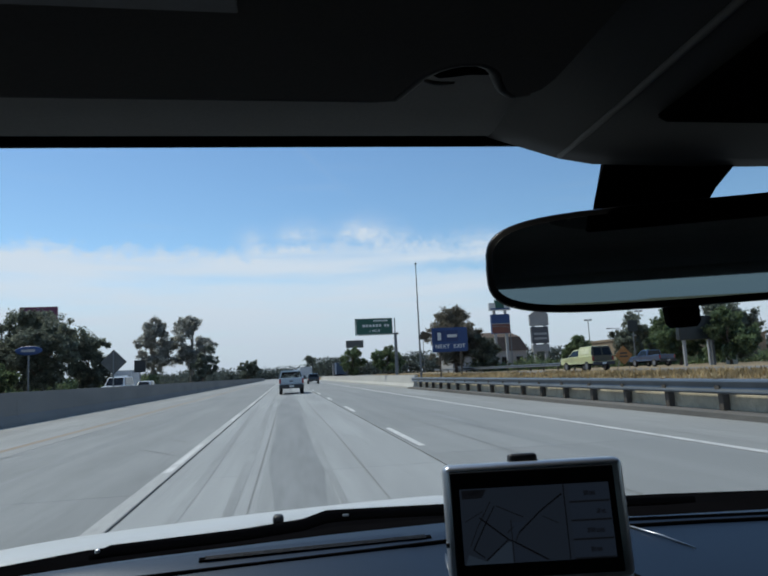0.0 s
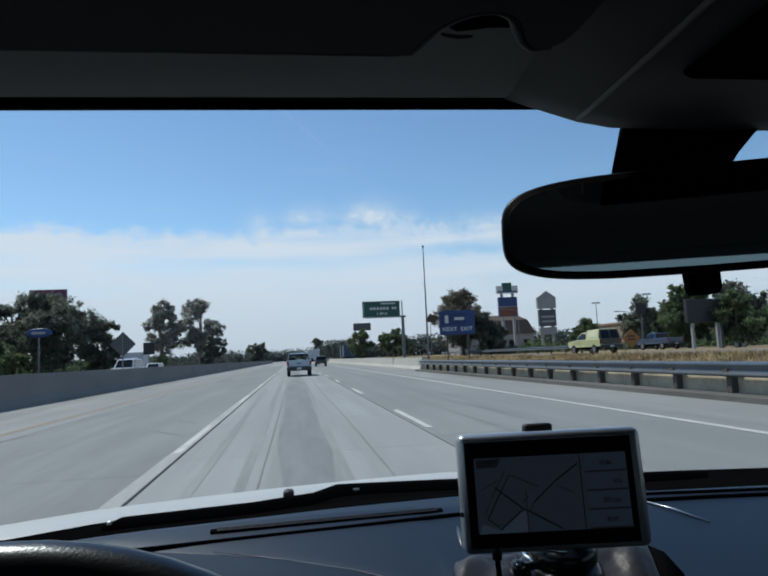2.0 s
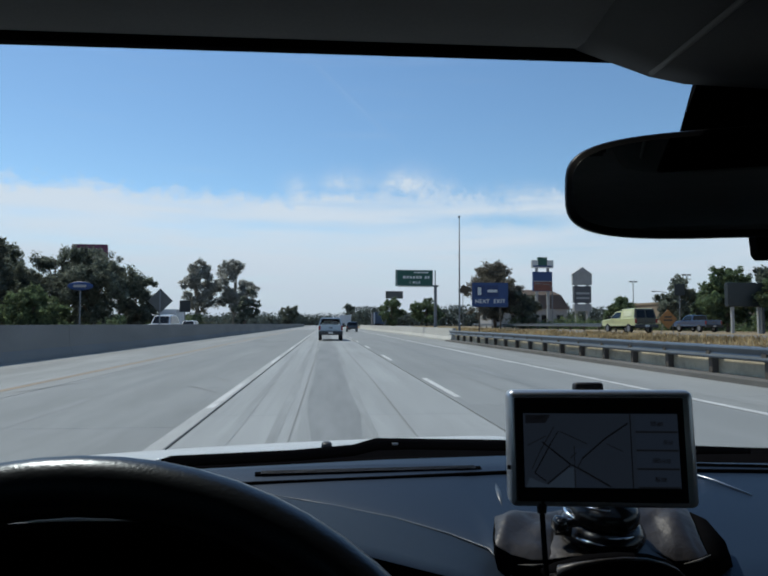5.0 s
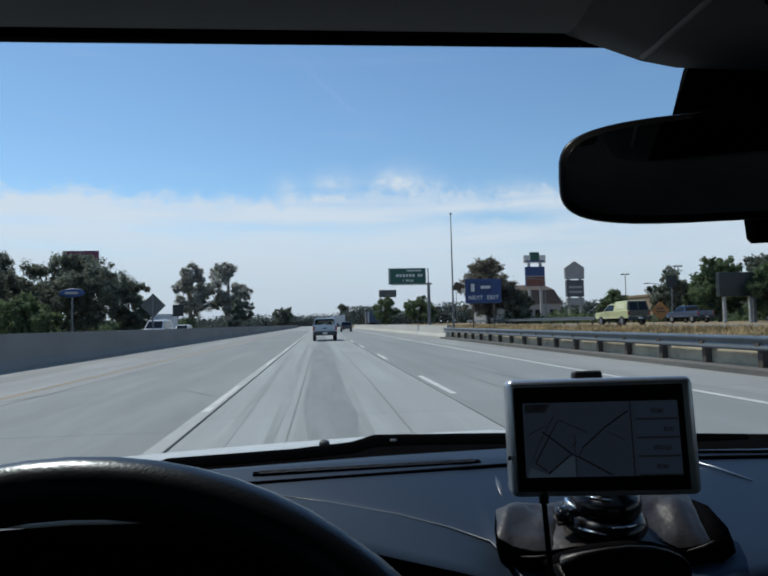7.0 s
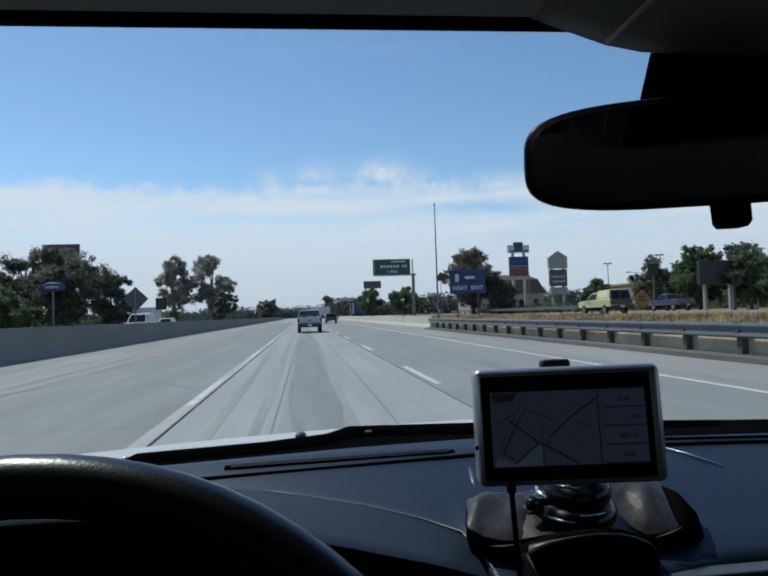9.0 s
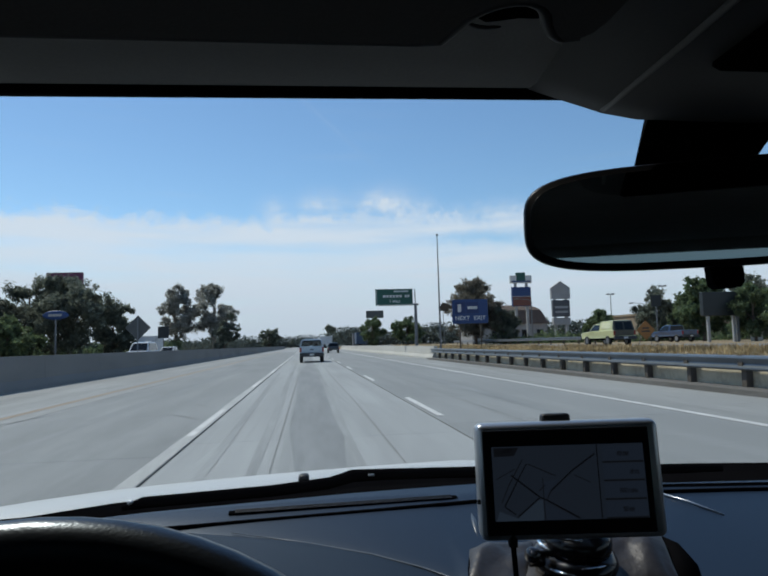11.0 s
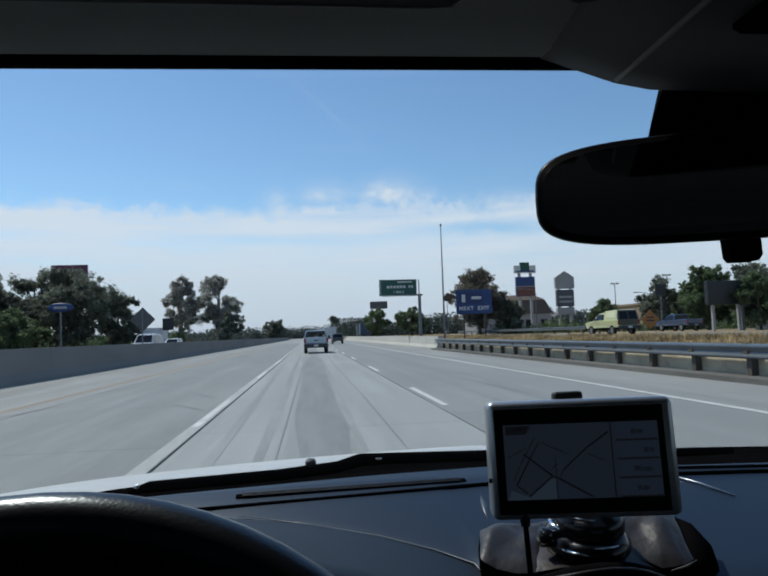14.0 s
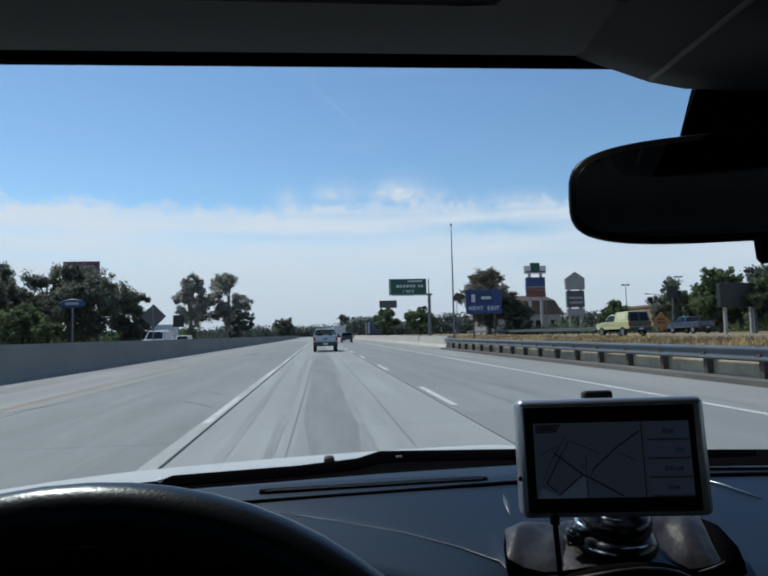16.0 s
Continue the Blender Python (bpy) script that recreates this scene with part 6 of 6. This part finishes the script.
part("sign_body", bm, SIGN_BLUE, sign, smooth=True)
bar(sign, 0, -0.225, 5.6, 1.5, 0.3, TOWER_GREY)
bm = bmesh.new()
tube(bm, [(0, 0, -0.03), (0, 0, 5.2)], [0.13, 0.1], 10)
part("pole", bm, POLE_GREY, sign)


def square_sign(x, y, h, w, label):
    top = thing("small_sign", label, "road sign", m=pose(x, y, ground_z(x) - 0.02))
    bm = bmesh.new()
    rbox(bm, (0, 0, h - w / 2), (w, 0.14, w * 1.1), 0.03)
    part("sign_panel", bm, SIGN_DARK, top)
    bm = bmesh.new()
    tube(bm, [(0, 0, 0), (0, 0, h - w / 2)], 0.07, 8)
    part("post", bm, POLE_GREY, top)


square_sign(-19.6, 92, 4.4, 1.5, "dark square sign on a post behind the median")
square_sign(36.5, 63, 4.9, 1.1, "dark square sign on a post beyond the frontage road")
# tall pylon signs
def pylon(x, y, label, parts, legs):
    top = thing("pylon_sign", label, "advertising sign", m=pose(x, y, ground_z(x) - 0.02))
    for i, (z0, z1, w, mat, nm) in enumerate(parts):
        bm = bmesh.new()
        rbox(bm, (0, 0, (z0 + z1) / 2), (w, 0.62 + 0.07 * i, z1 - z0), 0.02)
        part(nm, bm, mat, top)
    for lx, lw, lh in legs:
        bm = bmesh.new()
        rbox(bm, (lx, 0, lh / 2), (lw, lw, lh), 0.03)
        part("leg", bm, TOWER_GREY, top)
    return top


p = pylon(-45.5, 128, "tall grey pylon sign with a magenta head", [(13.7, 16.4, 6.6, TOWER_PINK, "head"), (8.0, 13.7, 5.2, TOWER_GREY, "panel"), (10.6, 13.2, 3.4, TOWER_DARK, "notice_board"), (6.0, 8.0, 5.0, TOWER_GREY, "lower_panel")], [(-2.1, 0.8, 9.0), (2.1, 0.8, 9.0)])
for i in range(5):
    bar(p, -2.2 + 1.1 * i, -0.37, 15.0, 0.6, 1.2, SIGN_WHITE if i % 2 else TOWER_GREY)
bar(p, 0, -0.42, 11.9, 2.4, 0.8, TOWER_GREY)
p = pylon(44.5, 128, "pylon sign with a green-white head over a blue and red panel", [(12.4, 14.0, 4.6, SIGN_WHITE, "head"), (12.9, 14.6, 1.9, SIGN_GREEN, "emblem"), (7.6, 11.6, 4.0, SIGN_BLUE, "price_panel"), (7.7, 9.5, 3.9, surf("brick_red", (0.16, 0.06, 0.045), 0.6, scale=1, fine=20, var=0.2), "red_panel")], [(-1.2, 0.5, 12.5), (1.2, 0.5, 12.5)])
bar(p, 0, -0.42, 9.62, 3.9, 0.16, TOWER_GREY)
bar(p, 0, -0.36, 12.75, 4.0, 0.3, SIGN_BLUE)
p = pylon(43.0, 104, "grey gabled pylon sign with stacked panels", [(7.4, 9.2, 3.3, TOWER_GREY, "head"), (4.4, 7.2, 3.0, TOWER_DARK, "panel"), (3.0, 4.2, 3.0, TOWER_GREY, "lower_panel")], [(-1.0, 0.4, 8.0), (1.0, 0.4, 8.0)])
bm = bmesh.new()
loft(bm, [[(-1.75, y, 9.2), (1.75, y, 9.2), (0, y, 10.4)] for y in (-0.4, 0.4)])
part("gable", bm, TOWER_GREY, p)
for z in (5.2, 6.0, 3.6):
    bar(p, 0, -0.37, z, 2.3, 0.35, TOWER_GREY)
# slim mast with a solar panel
mast = thing("camera_mast", "slim grey mast with a tilted solar panel", "mast", m=pose(11.9, 56, ground_z(11.9) - 0.02))
bm = bmesh.new()
tube(bm, [(0, 0, 0), (0, 0, 2.5), (0, 0, 10.6)], [0.10, 0.085, 0.035], 12)
part("pole", bm, POLE_GREY, mast)
bm = bmesh.new()
rbox(bm, (0, 0, 0), (0.95, 0.06, 0.75), 0.01, 2, pose(0, 0, 0, 38, 18, 25))
bmesh.ops.translate(bm, vec=(0.48, 0, 4.1), verts=bm.verts)
part("solar_panel", bm, surf("solar_cells", (0.06, 0.065, 0.07), 0.25, scale=4, fine=30, var=0.2), mast)
for z in (3.8, 4.4):
    bm = bmesh.new()
    tube(bm, [(0, 0, z), (0.5, 0.05, z)], 0.03, 6)
    part("bracket", bm, POLE_GREY, mast)
bm = bmesh.new()
rbox(bm, (0, 0, 10.65), (0.14, 0.16, 0.16), 0.02)
part("camera_head", bm, DULL_BLACK, mast)
bm = bmesh.new()
tube(bm, [(0, 0, 7.2), (-0.16, 0, 7.2), (-0.16, 0, 7.05)], 0.025, 6)
part("sensor", bm, SIGN_WHITE, mast)


def flood_pole(x, y, h, label, arm=False):
    top = thing("lamp_post", label, "lamp post", "lamp posts", pose(x, y, ground_z(x) - 0.02))
    bm = bmesh.new()
    if arm:
        tube(bm, [(0, 0, 0), (0, 0, h - 0.4), (-0.5, 0, h), (-2.2, 0, h + 0.15)], [0.09, 0.07, 0.05, 0.04], 8)
    else:
        tube(bm, [(0, 0, 0), (0, 0, h)], [0.09, 0.06], 8)
    part("pole", bm, POLE_GREY, top)
    if arm:
        bm = bmesh.new()
        rbox(bm, (-2.3, 0, h + 0.12), (0.7, 0.25, 0.14), 0.05)
        part("lamp_head", bm, POLE_GREY, top)
    else:
        for s in (-1, 1):
            bm = bmesh.new()
            rbox(bm, (s * 0.4, 0, h + 0.1), (0.55, 0.4, 0.22), 0.04)
            part("lamp_head", bm, POLE_GREY, top)


for x, y, h, a in ((47, 112, 7.4, False), (36, 118, 7.0, False), (52, 104, 8.0, False), (33.5, 92, 6.6, True), (50.5, 90, 5.6, True), (58, 98, 8.8, False), (-58, 110, 5.2, False), (-63, 112, 5.0, False), (30.5, 140, 7.6, False)):
    flood_pole(x, y, h, "street lamp on a curved arm" if a else "grey car-park lamp post with twin heads", a)

# ---- buildings ----
def building(name, x, y, w, d, h, mat, label, windows=0, arch=False, roof_mat=None, hip=0.0):
    top = thing(name, label, "building", m=pose(x, y, ground_z(x) - 0.05))
    bm = bmesh.new()
    rbox(bm, (0, 0, h / 2), (w, d, h), 0.03)
    part("wall", bm, mat, top)
    bm = bmesh.new()
    if hip:
        base = [(-w / 2 - 0.4, -d / 2 - 0.4, h), (w / 2 + 0.4, -d / 2 - 0.4, h), (w / 2 + 0.4, d / 2 + 0.4, h), (-w / 2 - 0.4, d / 2 + 0.4, h)]
        mid = [(p[0] * 0.86, p[1] * 0.72, h + hip * 0.72) for p in base]
        up2 = [(p[0] * 0.70, p[1] * 0.25, h + hip) for p in base]
        loft(bm, [base, mid, up2])
        part("roof", bm, roof_mat, top)
    else:
        rbox(bm, (0, 0, h + 0.16), (w + 0.3, d + 0.3, 0.34), 0.03)
        part("parapet", bm, roof_mat or mat, top)
    for i in range(windows):
        bm = bmesh.new()
        rbox(bm, (-w / 2 + (i + 0.5) * w / windows, -d / 2 - 0.01, h * 0.5), (w / windows * 0.5, 0.08, h * 0.42), 0.02)
        fr = part("window", bm, POLE_GREY, top)
        bm = bmesh.new()
        rbox(bm, (-w / 2 + (i + 0.5) * w / windows, -d / 2 - 0.05, h * 0.5), (w / windows * 0.42, 0.03, h * 0.35), 0.01)
        part("pane", bm, DARK_GLASS, fr)
    if arch:
        bm = bmesh.new()
        pts = [(-1.3, 0), (1.3, 0)] + [(1.3 * math.cos(a), 1.7 + 1.3 * math.sin(a)) for a in [math.pi * k / 12 for k in range(13)]]
        loft(bm, [[(px - w * 0.30, yy, pz) for px, pz in pts] for yy in (-d / 2 - 0.06, -d / 2 + 0.1)])
        part("arch_door", bm, DARK_GLASS, top)
    return top


TAN = surf("tan_stucco", (0.27, 0.21, 0.145), 0.9, scale=0.6, fine=10, var=0.15, bump=0.3)
BROWN_ROOF = surf("brown_shingles", (0.12, 0.085, 0.065), 0.9, scale=0.8, fine=6, var=0.25, bump=0.4)
GREY_WALL = surf("grey_render", (0.3, 0.3, 0.3), 0.9, scale=0.6, fine=10, var=0.15)
building("shop_building", 60, 92, 22, 12, 3.9, TAN, "low tan stucco building with an arched entrance", 0, True)
building("hall_building", 47, 150, 18, 12, 4.4, GREY_WALL, "grey hall under a broad brown hipped roof", 5, False, BROWN_ROOF, 4.6)
building("shed_building", 66, 130, 7, 6, 3.2, surf("orange_cladding", (0.5, 0.09, 0.025), 0.6, scale=1, fine=10, var=0.15), "small orange-red shed beyond the trees", 0)
building("block_building", 19.5, 235, 5, 6, 4.4, TOWER_DARK, "dark block rising over far trees", 3)
# billboard far ahead
bb = thing("billboard", "dark billboard on a post above far trees", "billboard", m=pose(20.5, 190, 0.3))
bm = bmesh.new()
rbox(bm, (0, 0, 9.6), (5.2, 0.4, 2.2), 0.05)
part("panel", bm, SIGN_BACK, bb)
bm = bmesh.new()
tube(bm, [(0, 0.3, 0), (0, 0.3, 9)], 0.25, 10)
part("post", bm, POLE_GREY, bb)
# palm behind the shops
palm = thing("palm_tree", "palm tree with drooping fronds behind the shops", "tree", m=pose(64, 84, ground_z(64) - 0.05))
bm = bmesh.new()
tube(bm, [(0, 0, 0), (0.1, 0, 3), (0.15, 0, 6.4)], [0.22, 0.17, 0.14], 10)
part("trunk", bm, BARK, palm)
rp = random.Random(5)
for i in range(16):
    a, dr = 2 * math.pi * i / 16 + rp.uniform(-0.15, 0.15), rp.uniform(-0.9, 0.5)
    bm = bmesh.new()
    pts = [Vector((0.15, 0, 6.4)) + Vector((math.cos(a) * s * 1.7, math.sin(a) * s * 1.7, 0.7 * math.sin(s * 2.4) + dr * s * s)) for s in (0, 0.35, 0.7, 1.0)]
    side = Vector((-math.sin(a), math.cos(a), 0))
    for (p0, w0), (p1, w1) in zip(zip(pts, (0.03, 0.26, 0.22, 0.02)), list(zip(pts, (0.03, 0.26, 0.22, 0.02)))[1:]):
        flat(bm, [p0 - side * w0 - Vector((0, 0, w0 * 0.5)), p0, p1, p1 - side * w1 - Vector((0, 0, w1 * 0.5))])
        flat(bm, [p0, p0 + side * w0 - Vector((0, 0, w0 * 0.5)), p1 + side * w1 - Vector((0, 0, w1 * 0.5)), p1])
    part("frond", bm, LEAF_GREEN, palm)

# ramp rail behind the frontage road
ramp = thing("ramp_rail", "pale steel rail along the far side of the frontage road", "guardrail")
bm = bmesh.new()
loft(bm, [[(27.6 + x, y, 0.55 + z) for x, z in W + [(a + 0.004, b) for a, b in W[::-1]]] for y in (58, 118)])
part("rail_beam", bm, GALV, ramp)
for i in range(16):
    bm = bmesh.new()
    rbox(bm, (27.72, 59 + i * 3.8, 0.86), (0.14, 0.14, 0.72), 0.01)
    part("post", bm, POST_WOOD, ramp)

# ---- concrete slabs of the road, last ----
COLUMNS = [(-8.95, -5.02, SHOULDER), (-5.0, -1.46, LEFT_LANE), (-1.43, 2.04, CONCRETE), (2.07, 5.84, CONCRETE_DARK), (5.86, 8.98, SHOULDER)]
for k, (x0, x1, mat) in enumerate(COLUMNS):
    bm = bmesh.new()
    rbox(bm, (0, 0, -0.009), (x1 - x0, 4.592, 0.018), 0.003, 1)
    me = None
    for i in range(30):
        if me is None:
            ob = part("slab", bm, mat, road)
            me = ob.data
        else:
            ob = new("slab", me)
            ob.parent = road
        ob.location = ((x0 + x1) / 2, -14.0 + 4.6 * i + 0.9 * k, 0)
